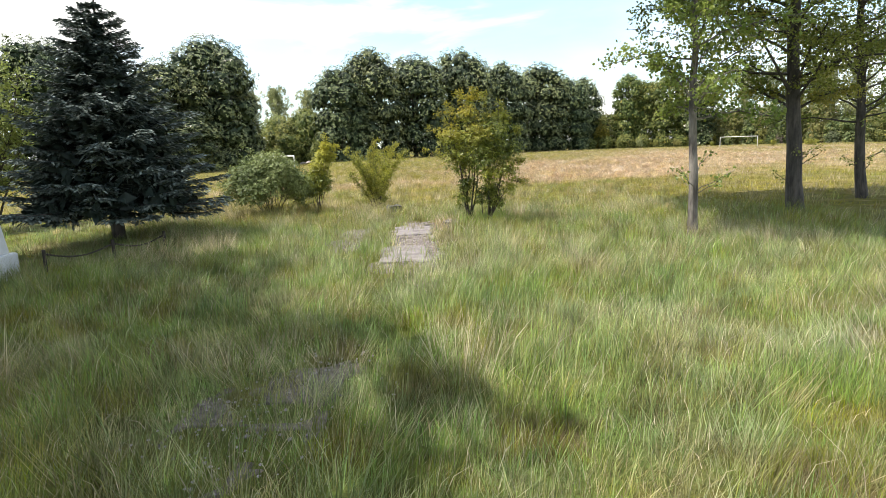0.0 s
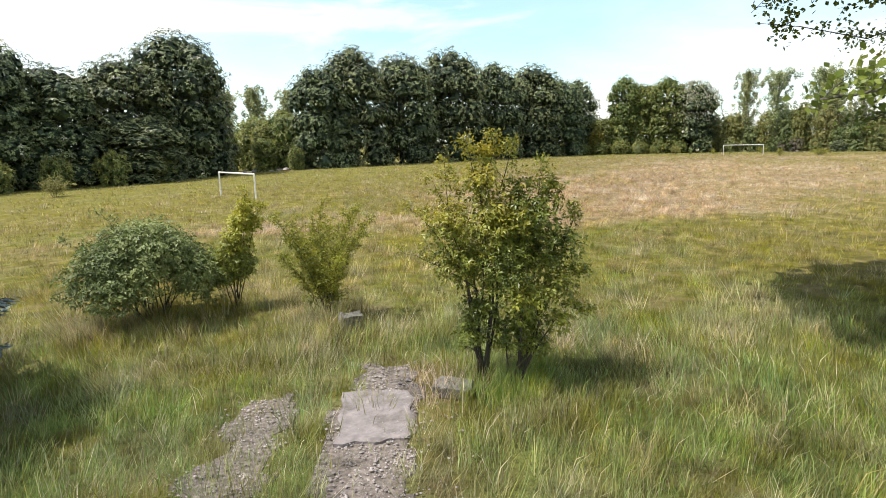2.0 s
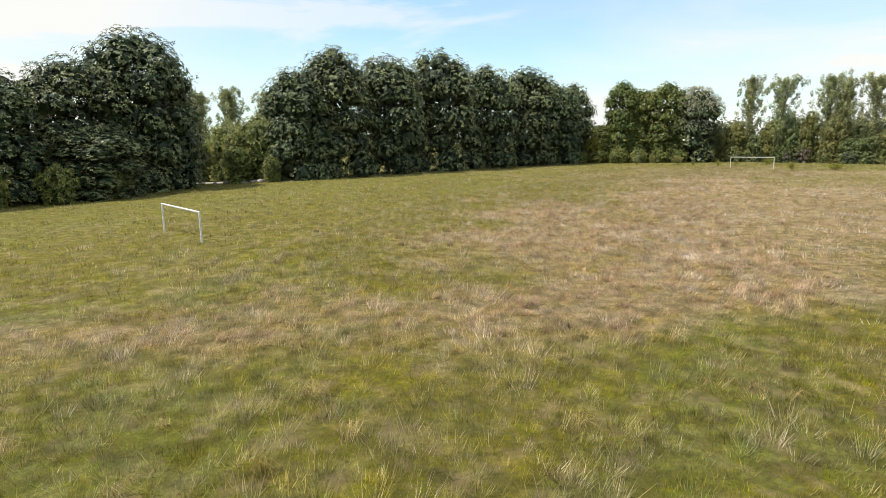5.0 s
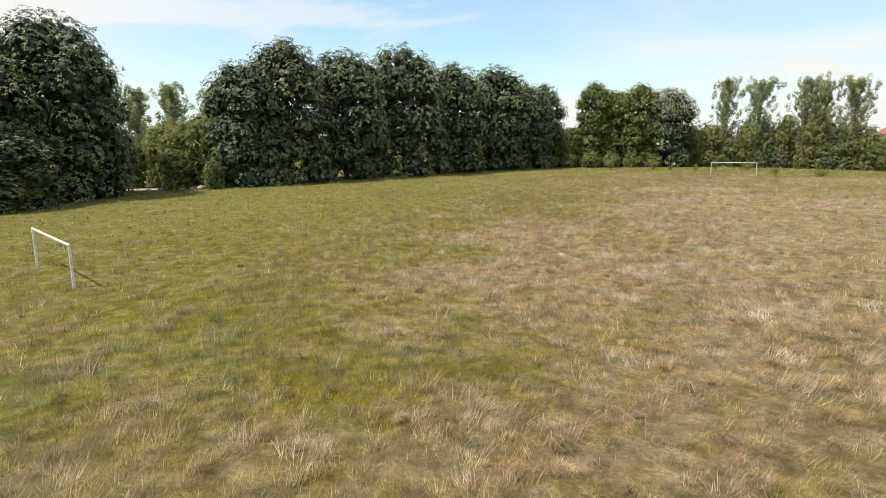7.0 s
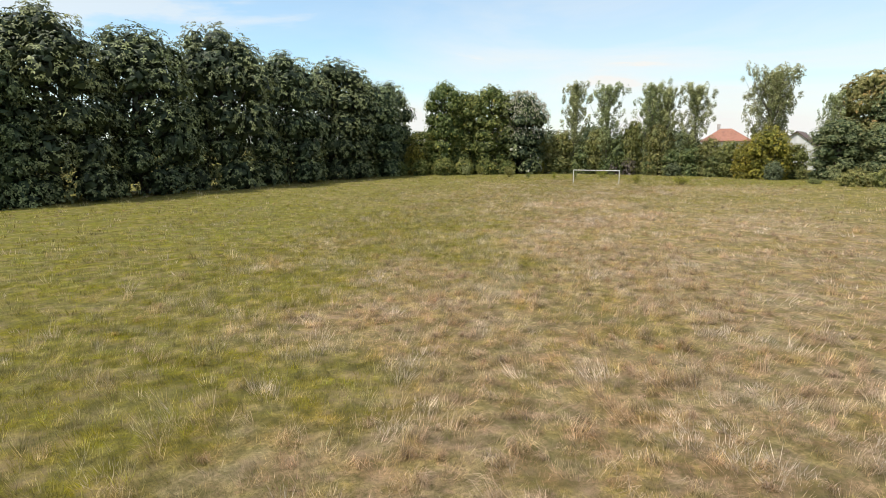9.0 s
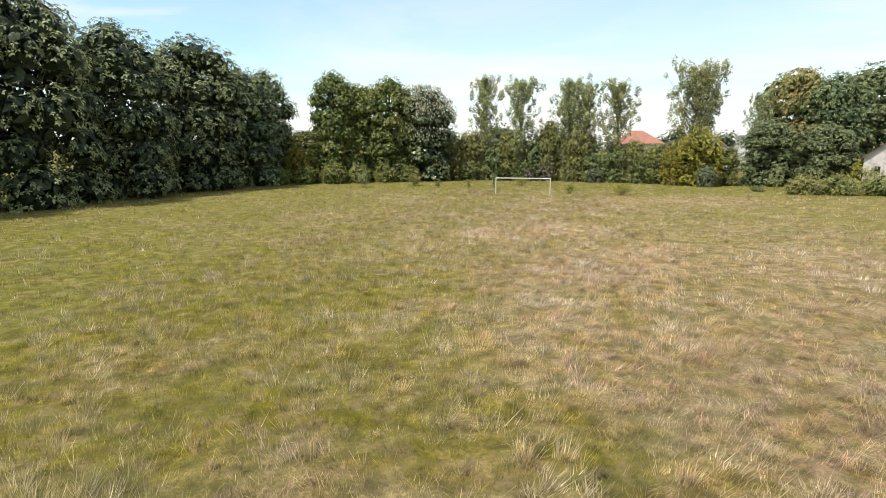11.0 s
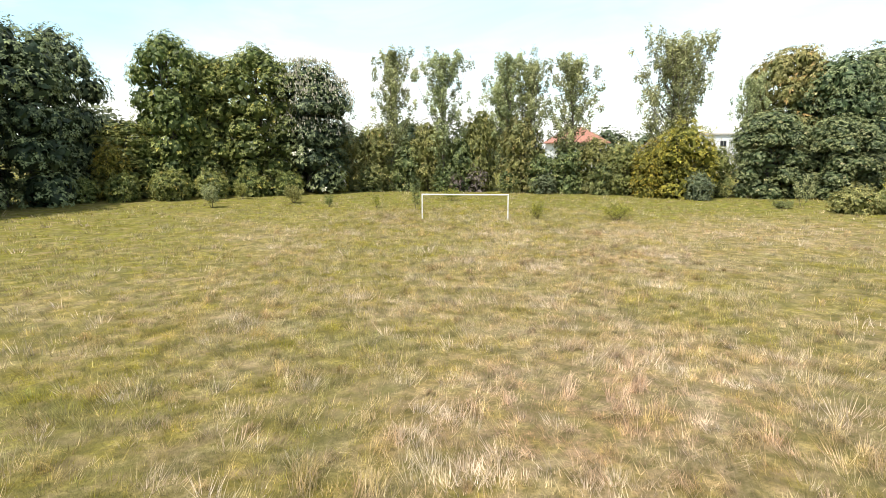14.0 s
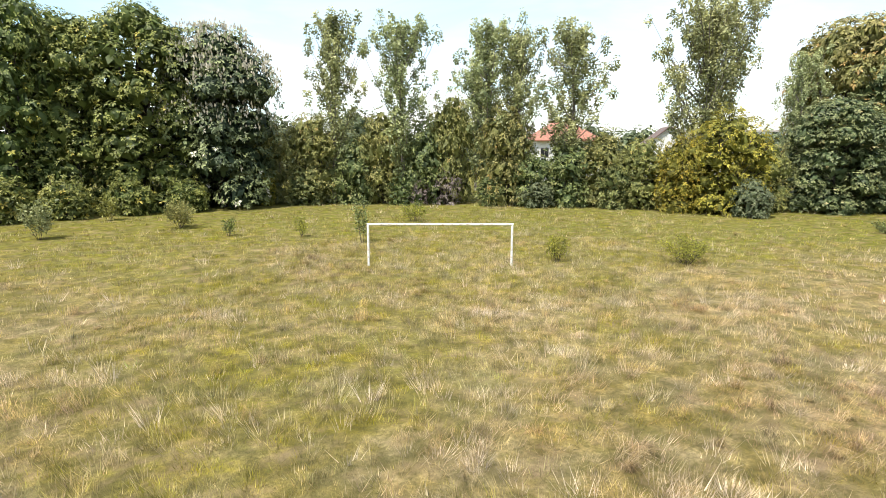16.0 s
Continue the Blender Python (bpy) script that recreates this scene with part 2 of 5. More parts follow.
M_PLUM = leaf_material("yellow_green_leaves", (0.17, 0.19, 0.035), (0.46, 0.43, 0.065), (0.62, 0.43, 0.055), 0.4, 0.4)
M_PLUM_DARK = leaf_material("glossy_bush_leaves", (0.075, 0.105, 0.022), (0.37, 0.375, 0.06), (0.62, 0.40, 0.035), 0.38, 0.35)
M_BARK = bark_material("grey_brown_bark", (0.035, 0.03, 0.026), (0.10, 0.085, 0.072))
M_BARK_PALE = bark_material("pale_grey_bark", (0.075, 0.062, 0.054), (0.27, 0.235, 0.205), 6.0)
M_TWIG = bark_material("dark_twigs", (0.035, 0.028, 0.022), (0.10, 0.08, 0.06), 14.0)
M_CONCRETE = rough_material("worn_concrete", (0.19, 0.165, 0.16), (0.29, 0.25, 0.24), 8.0, (0.12, 0.1, 0.09), 2.4, 0.95, 0.03, 0.8)
M_GRAVEL = rough_material("gravel", (0.22, 0.185, 0.178), (0.50, 0.44, 0.41), 3.0, (0.17, 0.15, 0.15), 2.2)
M_STONE = rough_material("field_stone", (0.085, 0.078, 0.07), (0.2, 0.185, 0.165), 12.0, (0.11, 0.11, 0.08), 3.0)
M_GOAL = rough_material("chipped_white_paint", (0.72, 0.71, 0.66), (0.80, 0.79, 0.75), 5.0, (0.36, 0.25, 0.17), 3.2, 0.5, 0.004, 0.3)
M_PLINTH = rough_material("whitewashed_concrete", (0.62, 0.63, 0.64), (0.74, 0.75, 0.76), 3.0, (0.42, 0.42, 0.42), 1.3)
M_IRON = rough_material("dark_iron", (0.03, 0.03, 0.03), (0.08, 0.06, 0.05), 20.0, None, 1, 0.6, 0.003, 0.3, 0.6)
M_PLASTER = rough_material("old_plaster", (0.50, 0.45, 0.42), (0.62, 0.575, 0.54), 1.2, (0.33, 0.27, 0.24), 0.7)
M_ROOF = rough_material("orange_roof_tiles", (0.29, 0.125, 0.085), (0.38, 0.18, 0.12), 3.0, (0.24, 0.11, 0.08), 0.8)
M_ROOF_OLD = rough_material("old_dark_roof_tiles", (0.10, 0.07, 0.06), (0.20, 0.13, 0.11), 3.0, (0.07, 0.06, 0.055), 0.8)
M_GLASS = rough_material("dark_window_glass", (0.02, 0.022, 0.025), (0.03, 0.032, 0.035), 1.0, None, 1, 0.12, 0.001, 0.02)
M_CHALK = rough_material("pale_rendered_wall", (0.70, 0.70, 0.69), (0.78, 0.78, 0.77), 0.8, (0.6, 0.6, 0.6), 0.3)
M_SAND = rough_material("stony_dry_soil", (0.11, 0.088, 0.074), (0.27, 0.225, 0.195), 16.0, (0.075, 0.062, 0.048), 2.2, 0.95, 0.05, 1.0)

# ---- shapes ----
TAU = 2 * math.pi
RNG = np.random.default_rng(7)


class Heap:
    """Collects quads and triangles of one mesh, with a tint for each vertex."""

    def __init__(self):
        self.v, self.q, self.t, self.c, self.n = [], [], [], [], 0

    def add(self, v, quads=None, tris=None, tint=None):
        v = np.asarray(v, float).reshape(-1, 3)
        self.v.append(v)
        if quads is not None and len(quads):
            self.q.append(np.asarray(quads) + self.n)
        if tris is not None and len(tris):
            self.t.append(np.asarray(tris) + self.n)
        if tint is None:
            tint = np.zeros((len(v), 3))
        self.c.append(np.broadcast_to(tint, (len(v), 3)))
        self.n += len(v)

    def mesh(self, name, mat, smooth=False):
        me = bpy.data.meshes.new(name)
        v = np.concatenate(self.v)
        q = np.concatenate(self.q) if self.q else np.zeros((0, 4), int)
        t = np.concatenate(self.t) if self.t else np.zeros((0, 3), int)
        me.vertices.add(len(v))
        me.vertices.foreach_set("co", v.astype(np.float32).ravel())
        me.loops.add(4 * len(q) + 3 * len(t))
        me.loops.foreach_set("vertex_index", np.concatenate([q.ravel(), t.ravel()]).astype(np.int32))
        me.polygons.add(len(q) + len(t))
        start = np.concatenate([4 * np.arange(len(q)), 4 * len(q) + 3 * np.arange(len(t))])
        me.polygons.foreach_set("loop_start", start.astype(np.int32))
        me.polygons.foreach_set("use_smooth", np.full(len(q) + len(t), smooth))
        me.update(calc_edges=True)
        col = me.color_attributes.new("tint", "FLOAT_COLOR", "POINT")
        c = np.ones((len(v), 4), np.float32)
        c[:, :3] = np.concatenate(self.c)
        col.data.foreach_set("color", c.ravel())
        me.materials.append(mat)
        return me


def part(name, source, mat, parent, label=""):
    """Links a bmesh, a Heap or a mesh as one object under a thing or a part."""
    if isinstance(source, Heap):
        me = source.mesh(name, mat)
    elif isinstance(source, bpy.types.Mesh):
        me = source
    else:
        me = bpy.data.meshes.new(name)
        source.to_mesh(me)
        source.free()
        me.materials.append(mat)
    ob = new(name, me)
    ob.parent = parent
    return tagged(ob, label)


def thing(name, label, category, m=None, group="", kind=""):
    ob = tagged(new(name), label, category, group, kind)
    ob.empty_display_size = 0.2
    if m is not None:
        ob.matrix_basis = m
    return ob


def unit(v):
    return v / np.maximum(np.linalg.norm(v, axis=-1, keepdims=True), 1e-9)


def kites(heap, p, d, side, length, width, tint, droop=0.0):
    """Leaves: base at p, along d, with a broad middle and a pointed, drooping tip."""
    n = len(p)
    length, width = np.broadcast_to(length, n)[:, None], np.broadcast_to(width, n)[:, None]
    tip = p + d * length
    tip[:, 2] -= droop * length[:, 0]
    m = p + d * length * 0.48
    v = np.stack([p, m + side * width * 0.5, tip, m - side * width * 0.5], 1)
    heap.add(v, np.arange(4 * n).reshape(n, 4), None, np.repeat(np.broadcast_to(tint, (n, 3)), 4, 0))


def perpendicular(rng, d):
    return unit(np.cross(d, unit(rng.normal(size=d.shape))))


def tube(heap, pts, radii, sides=7, tint=(0.5, 0, 0)):
    pts, k = np.asarray(pts, float), len(pts)
    way = unit(np.gradient(pts, axis=0))
    ref = np.array((1.0, 0.1, 0.05))
    a = unit(np.cross(way, ref))
    b = np.cross(way, a)
    ang = np.linspace(0, TAU, sides, endpoint=False)
    ring = a[:, None] * np.cos(ang)[None, :, None] + b[:, None] * np.sin(ang)[None, :, None]
    v = pts[:, None] + ring * np.asarray(radii, float)[:, None, None]
    i, j = np.meshgrid(np.arange(k - 1), np.arange(sides), indexing="ij")
    j2 = (j + 1) % sides
    q = np.stack([i * sides + j, i * sides + j2, (i + 1) * sides + j2, (i + 1) * sides + j], -1).reshape(-1, 4)
    heap.add(v, q, None, tint)


def bent(rng, a, b, n=6, sway=0.06, sag=0.0):
    """A wavering line from a to b."""
    a, b = np.asarray(a, float), np.asarray(b, float)
    u = np.linspace(0, 1, n)[:, None]
    w = np.cumsum(rng.normal(size=(n, 3)), 0) * sway * np.linalg.norm(b - a) / n
    w -= w[0] + (w[-1] - w[0]) * u
    p = a + (b - a) * u + w
    p[:, 2] += sag * np.sin(u[:, 0] * math.pi)
    return p


TABLE = RNG.random(4096)


def value_noise(x, y, seed=0):
    xi, yi = np.floor(x).astype(int), np.floor(y).astype(int)
    fx, fy = x - xi, y - yi
    fx, fy = fx * fx * (3 - 2 * fx), fy * fy * (3 - 2 * fy)

    def at(a, b):
        return TABLE[(a * 157 + b * 1013 + seed * 331 + (a * b) % 89) % 4096]

    top = at(xi, yi) * (1 - fx) + at(xi + 1, yi) * fx
    low_ = at(xi, yi + 1) * (1 - fx) + at(xi + 1, yi + 1) * fx
    return top * (1 - fy) + low_ * fy


def fbm(x, y, seed=0, octaves=4):
    s, a, tot = 0, 1.0, 0
    for o in range(octaves):
        s, tot = s + a * value_noise(x * 2 ** o + 13.7 * o, y * 2 ** o - 7.1 * o, seed + o), tot + a
        a *= 0.5
    return s / tot


def smooth(x, a, b):
    u = np.clip((x - a) / (b - a), 0, 1)
    return u * u * (3 - 2 * u)


# ---- the lie of the land ----
def ground_z(x, y):
    x, y = np.asarray(x, float), np.asarray(y, float)
    z = -0.2 - 0.75 * smooth(-x, 4, 45) + 0.18 * (fbm(x / 9, y / 9, 3, 3) - 0.5)
    return z + 0.5 * smooth(x + 0.6 * y, 165, 185)


def path_mask(x, y):
    """1 on the broken concrete path, 0 away from it."""
    ragged = 0.75 * (fbm(x * 1.4, y * 1.4, 11, 3) - 0.5)
    centre = -0.72 - 0.16 * np.maximum(10 - y, 0)
    right = (1 - smooth(np.abs(x - centre) + ragged, 0.38, 0.72)) * smooth(y + 2 * ragged, 3.0, 3.9) * (1 - smooth(y + ragged, 16.4, 17.2))
    right = right * (1 - 0.9 * smooth(y, 5.6, 6.4) * (1 - smooth(y, 9.6, 10.6))) * (0.36 + 0.64 * smooth(y, 8.5, 10.5))
    left = 0.85 * (1 - smooth(np.abs(x + 2.2) + ragged, 0.2, 0.55)) * smooth(y + ragged, 11.6, 12.6) * (1 - smooth(y + 2 * ragged, 15.4, 16.4))
    return np.maximum(right, left)


DRY_PATCHES = [  # x, y, radius along x, radius along y, strength
    (24, 57, 17, 14, 0.75), (42, 70, 15, 10, 0.6), (10, 40, 7, 6, 0.55), (3, 34.5, 4.5, 3.5, 0.35), (33, 79, 8, 3.5, 0.55), (36, 90.5, 5, 3, 0.8), (41, 94, 4, 2.5, 0.6),
    (8, 60, 3.6, 2.5, 0.95), (-10, 31, 7, 3.5, 0.4), (12, 48, 7, 5, 0.5), (50, 100, 9, 6, 0.28), (4, 51, 4, 3, 0.3), (70, 100, 14, 7, 0.3), (45, 118, 8, 5, 0.2), (11, 36, 6, 3, 0.5),
]


def meadow_tint(x, y):
    """How dry, lush and bleached the grass is at x, y."""
    dry = -0.08 + 0.95 * (fbm(x / 5.5, y / 5.5, 21, 4) - 0.42)
    for cx, cy, rx, ry, s in DRY_PATCHES:
        dry = dry + s * np.exp(-(((x - cx) / rx) ** 2 + ((y - cy) / ry) ** 2))
    dry = dry - 0.14 + 0.28 * smooth(y, 22, 38)
    dry = dry + 0.5 * path_mask(x * 0.75 - 0.45, y) * (y < 18)
    dry = dry - 0.14 * (1 - smooth(x, 2, 20)) * smooth(y, 36, 46)
    worn = smooth(x + y, 98, 130)
    rim = smooth(0.859 * x + 0.511 * y, 110, 126)  # fresher towards the hedge and the tree row
    verge = smooth(0.768 * y - 0.64 * x, 42, 86)
    dry = dry - 0.34 * rim - 0.26 * verge
    dry = dry + 0.03 * worn
    streak = fbm(x / 1.3 + 3, y / 3.1, 41, 3)
    dry = np.clip(0.46 + (1.7 - 0.8 * worn) * (dry + 0.5 * (streak - 0.5) - 0.42), 0, 1)
    lush = (1 - 0.85 * worn) * np.clip(1.6 * (fbm(x / 7, y / 7, 55, 3) - 0.40) + 0.75 * (1 - smooth(y + 0.2 * np.abs(x), 13, 31)), 0, 1) * (1 - 0.72 * smooth(y, 30, 46))
    bleach = np.clip(1.5 * (fbm(x / 2.3, y / 1.4, 77, 3) - 0.56), 0, 1) * (0.35 + 0.65 * dry) + 0.09 * worn * (1 - rim)
    bleach = bleach * (1 - 0.7 * np.maximum(rim, verge))
    lush = np.clip(lush + 0.35 * np.maximum(rim, 0.7 * verge), 0, 1)
    return np.stack([dry, lush, bleach], -1)


def build_ground():
    far = np.array([180.0, 220, 300, 450, 800, 1500, 3000])
    xs = np.concatenate([-far[::-1] - 0, np.arange(-90, 161, 1.6), far + 60])
    ys = np.concatenate([-far[::-1] + 120, np.arange(-30, 201, 1.6), far + 100])
    gx, gy = np.meshgrid(xs, ys)
    gz = ground_z(gx, gy)
    nx, ny = len(xs), len(ys)
    i, j = np.meshgrid(np.arange(ny - 1), np.arange(nx - 1), indexing="ij")
    q = np.stack([i * nx + j, i * nx + j + 1, (i + 1) * nx + j + 1, (i + 1) * nx + j], -1).reshape(-1, 4)
    h = Heap()
    h.add(np.stack([gx, gy, gz], -1), q, None, meadow_tint(gx, gy).reshape(-1, 3))
    ob = new("ground", h.mesh("ground", M_GROUND, True))
    tagged(ob, "wide overgrown meadow of green and straw-dry grass", "ground", kind="structure")


build_ground()

# ---- the grass ----
WAY = np.array([(0, 4), (0, 27), (8, 58), (20, 80), (60, 116)], float)


def from_way(x, y):
    p, best = np.stack([x, y], -1), np.full(x.shape, 1e9)
    for a, b in zip(WAY[:-1], WAY[1:]):
        u = np.clip(((p - a) @ (b - a)) / np.dot(b - a, b - a), 0, 1)
        best = np.minimum(best, np.linalg.norm(p - a - u[..., None] * (b - a), axis=-1))
    return best


def scatter(rng, x0, x1, y0, y1, per_square):
    n = int((x1 - x0) * (y1 - y0) * per_square)
    return rng.uniform(x0, x1, n), rng.uniform(y0, y1, n)


def blades(heap, rng, x, y, height, width, bend_parts):
    """Blades rooted at x, y; single triangles far off, bent ones near by."""
    n = len(x)
    tint = meadow_tint(x, y)
    patchy = fbm(x / 0.55, y / 0.55, 67, 2) - 0.5
    tint[:, 0] = np.clip(tint[:, 0] + 1.0 * patchy * (0.35 + tint[:, 0]) + rng.normal(0, 0.16, n), 0, 1)
    tint[:, 1] = np.clip(tint[:, 1] - 0.8 * patchy, 0, 1)
    tint[:, 2] = np.clip(tint[:, 2] + 0.9 * np.maximum(patchy - 0.12, 0), 0, 1)
    tint[:, 1] = np.clip(tint[:, 1] + rng.normal(0, 0.2, n), 0, 1)
    tint[:, 2] = np.clip(tint[:, 2] + (rng.random(n) < 0.13) * rng.random(n) * 0.8, 0, 1)
    z = ground_z(x, y) - 0.02
    wind = TAU * fbm(x / 6, y / 6, 91, 2) * 1.6
    turn = wind + rng.normal(0, 1.5, n)
    lodged = 0.12 + 0.55 * tint[:, 0] + 0.35 * rng.random(n) + 0.5 * tint[:, 2]
    clump = 0.30 + 1.4 * fbm(x / 0.8, y / 0.8, 63, 2)
    hgt = height * clump * rng.uniform(0.6, 1.3, n) * (1 - 0.3 * tint[:, 0])
    lean = np.stack([np.cos(turn), np.sin(turn)], -1) * (hgt * lodged)[:, None]
    face = rng.uniform(0, TAU, n)
    side = np.stack([np.cos(face), np.sin(face), np.zeros(n)], -1) * (width * rng.uniform(0.6, 1.4, n) * 0.5)[:, None]
    root = np.stack([x, y, z], -1)
    tip = root + np.concatenate([lean, hgt[:, None]], -1)
    if bend_parts:
        mid = root + np.concatenate([lean * 0.32, hgt[:, None] * 0.62], -1)
        v = np.stack([root - side, root + side, mid + side * 0.8, tip, mid - side * 0.8], 1)
        k = 5 * np.arange(n)[:, None]
        heap.add(v, k + np.array([[0, 1, 2, 4]]), k + np.array([[4, 2, 3]]), np.repeat(tint, 5, 0))
    else:
        v = np.stack([root - side, root + side, tip], 1)
        heap.add(v, None, np.arange(3 * n).reshape(n, 3), np.repeat(tint, 3, 0))


def tussocks(heap, rng, cx, cy, per, height, width, radius):
    """Grass that grows in tufts; the blades of a tuft share colour and lean."""
    n = len(cx)
    tint = meadow_tint(cx, cy)
    pale = fbm(cx / 1.1, cy / 1.1, 67, 3) - 0.5
    comb = fbm(cx / 0.8 + cy / 2.0, cy / 1.9 - cx / 2.4, 29, 2) - 0.5
    tint[:, 0] = np.clip(tint[:, 0] * 1.1 + 1.15 * pale + rng.normal(0, 0.16, n), 0, 1)
    tint[:, 1] = np.clip(tint[:, 1] + rng.normal(0, 0.28, n), 0, 1) * (1 - 0.4 * smooth(cy, 34, 52))
    tint[:, 2] = np.clip(tint[:, 2] * 0.7 + 0.55 * np.clip(pale + 0.08, 0, 1) * (cy < 22) + np.clip(3.0 * (comb - 0.04), 0, 0.85) * (0.22 + 0.78 * tint[:, 0]) + (rng.random(n) < 0.06) * rng.uniform(0.2, 0.6, n), 0, 1)
    wind = TAU * fbm(cx / 6, cy / 6, 91, 2) * 1.6 + rng.normal(0, 0.5, n)
    tall = height * rng.uniform(0.55, 1.2, n) * (0.75 + 1.3 * np.clip(comb + 0.5 * pale + 0.1, 0, 0.6)) * (1 - 0.25 * tint[:, 0])
    seedy = (rng.random(n) < 0.13) & (cy > 17)
    tall = tall * np.where(seedy, 1.3, 1.0)
    tint[:, 2] = np.clip(tint[:, 2] + seedy * rng.uniform(0.0, 0.3, n), 0, 1)
    over = rng.uniform(0.0, 0.25, n) + 0.6 * tint[:, 0] * rng.random(n)
    k = np.repeat(np.arange(n), per)
    m = len(k)
    th, r = rng.uniform(0, TAU, m), np.sqrt(rng.random(m)) * radius
    x, y = cx[k] + r * np.cos(th), cy[k] + r * np.sin(th)
    root = np.stack([x, y, ground_z(x, y) - 0.02], -1)
    h = tall[k] * rng.uniform(0.55, 1.2, m)
    lean = np.stack([np.cos(th), np.sin(th)], -1) * (h * rng.uniform(0.1, 0.85, m))[:, None] + np.stack([np.cos(wind), np.sin(wind)], -1)[k] * (h * over[k])[:, None]
    face = rng.uniform(0, TAU, m)
    side = np.stack([np.cos(face), np.sin(face), np.zeros(m)], -1) * (np.broadcast_to(width, n)[k] * rng.uniform(0.6, 1.4, m) * 0.5)[:, None]
    tip = root + np.concatenate([lean, h[:, None]], -1)
    t = np.clip(tint[k] + rng.normal(0, 0.10, (m, 3)) * np.array((1, 1, 0.5)), 0, 1)
    heap.add(np.stack([root - side, root + side, tip], 1), None, np.arange(3 * m).reshape(m, 3), np.repeat(t, 3, 0))


def build_grass():
    rng = np.random.default_rng(11)
    near = Heap()
    x, y = scatter(rng, -8.5, 11, 2.2, 19, 1000)
    fade = np.interp(y, (2, 7, 12, 19), (1.0, 0.75, 0.36, 0.16)) * (np.abs(x) < 0.86 * y + 0.8)
    keep = (rng.random(len(x)) > 0.97 * path_mask(x, y)) & (rng.random(len(x)) < fade * (0.3 + 1.5 * (fbm(x / 0.5, y / 0.5, 19, 2) - 0.2)))
    x, y = x[keep], y[keep]
    blades(near, rng, x, y, np.interp(y, (3, 9, 14), (0.27, 0.29, 0.33)), np.interp(y, (3, 9, 18), (0.0048, 0.0068, 0.010)), True)
    x, y = scatter(rng, -8.5, 11, 2.2, 19, 26)
    keep = (rng.random(len(x)) > 0.9 * path_mask(x, y)) & (rng.random(len(x)) < 1.0 - 0.03 * (y - 2)) & (np.abs(x) < 0.86 * y + 0.8)
    tussocks(near, rng, x[keep], y[keep], 18, np.interp(y[keep], (3, 9, 14), (0.33, 0.36, 0.42)), np.interp(y[keep], (3, 9, 18), (0.005, 0.007, 0.010)), 0.15)
    x, y = scatter(rng, -9, 9, 2.4, 19.5, 4.4)  # rank clumps
    keep = (rng.random(len(x)) > path_mask(x, y)) & (rng.random(len(x)) < 2.4 * (fbm(x / 1.6, y / 1.6, 37, 2) - 0.22) * (1.0 - 0.4 * (x > 1.2)))
    tussocks(near, rng, x[keep], y[keep], 58, 0.46, 0.0075, 0.30)
    x, y = scatter(rng, -5.5, 3.5, 2.4, 9.5, 16)
    keep = rng.random(len(x)) < path_mask(x, y) * (0.2 + fbm(x / 0.7, y / 0.7, 5, 2))
    tussocks(near, rng, x[keep], y[keep], 12, 0.18, 0.005, 0.10)
    for bx, by, rad, count in ((1.02, 15.9, 0.75, 34), (-5.75, 19.5, 1.3, 46), (-4.4, 20.5, 0.6, 18), (-2.15, 19.5, 0.7, 22), (-1.5, 18.5, 0.5, 10), (5.5, 12.6, 0.4, 8), (10.2, 16.6, 0.6, 14)):
        th, r = rng.uniform(0, TAU, count), rad * np.sqrt(rng.random(count))
        tussocks(near, rng, bx + r * np.cos(th), by + r * np.sin(th), 44, 0.62, 0.009, 0.22)
    ob = new("tall_grass", near.mesh("tall_grass", M_GRASS))
    tagged(ob, "tall green meadow grass with seed stalks beside the broken path", "grass", kind="stuff")
    far = Heap()
    for low_d, high_d, per_square, per, width in ((0, 11.5, 10.0, 18, 0.0135), (11.5, 24, 2.7, 14, 0.021), (24, 58, 0.6, 10, 0.046)):
        x, y = scatter(rng, -50, 105, 12, 148, per_square)
        d = from_way(x, y)
        inside = (x > -8.5) & (x < 11) & (y < 17.5)
        keep = (~inside) & (d >= low_d) & (d < high_d) & (rng.random(len(x)) > 0.96 * path_mask(x, y))
        tussocks(far, rng, x[keep], y[keep], per, 0.31, width, 0.22 + 0.008 * low_d)
    ob = new("meadow_grass", far.mesh("meadow_grass", M_GRASS))
    tagged(ob, "ankle-high tufted meadow grass, green and straw yellow", "grass", kind="stuff")


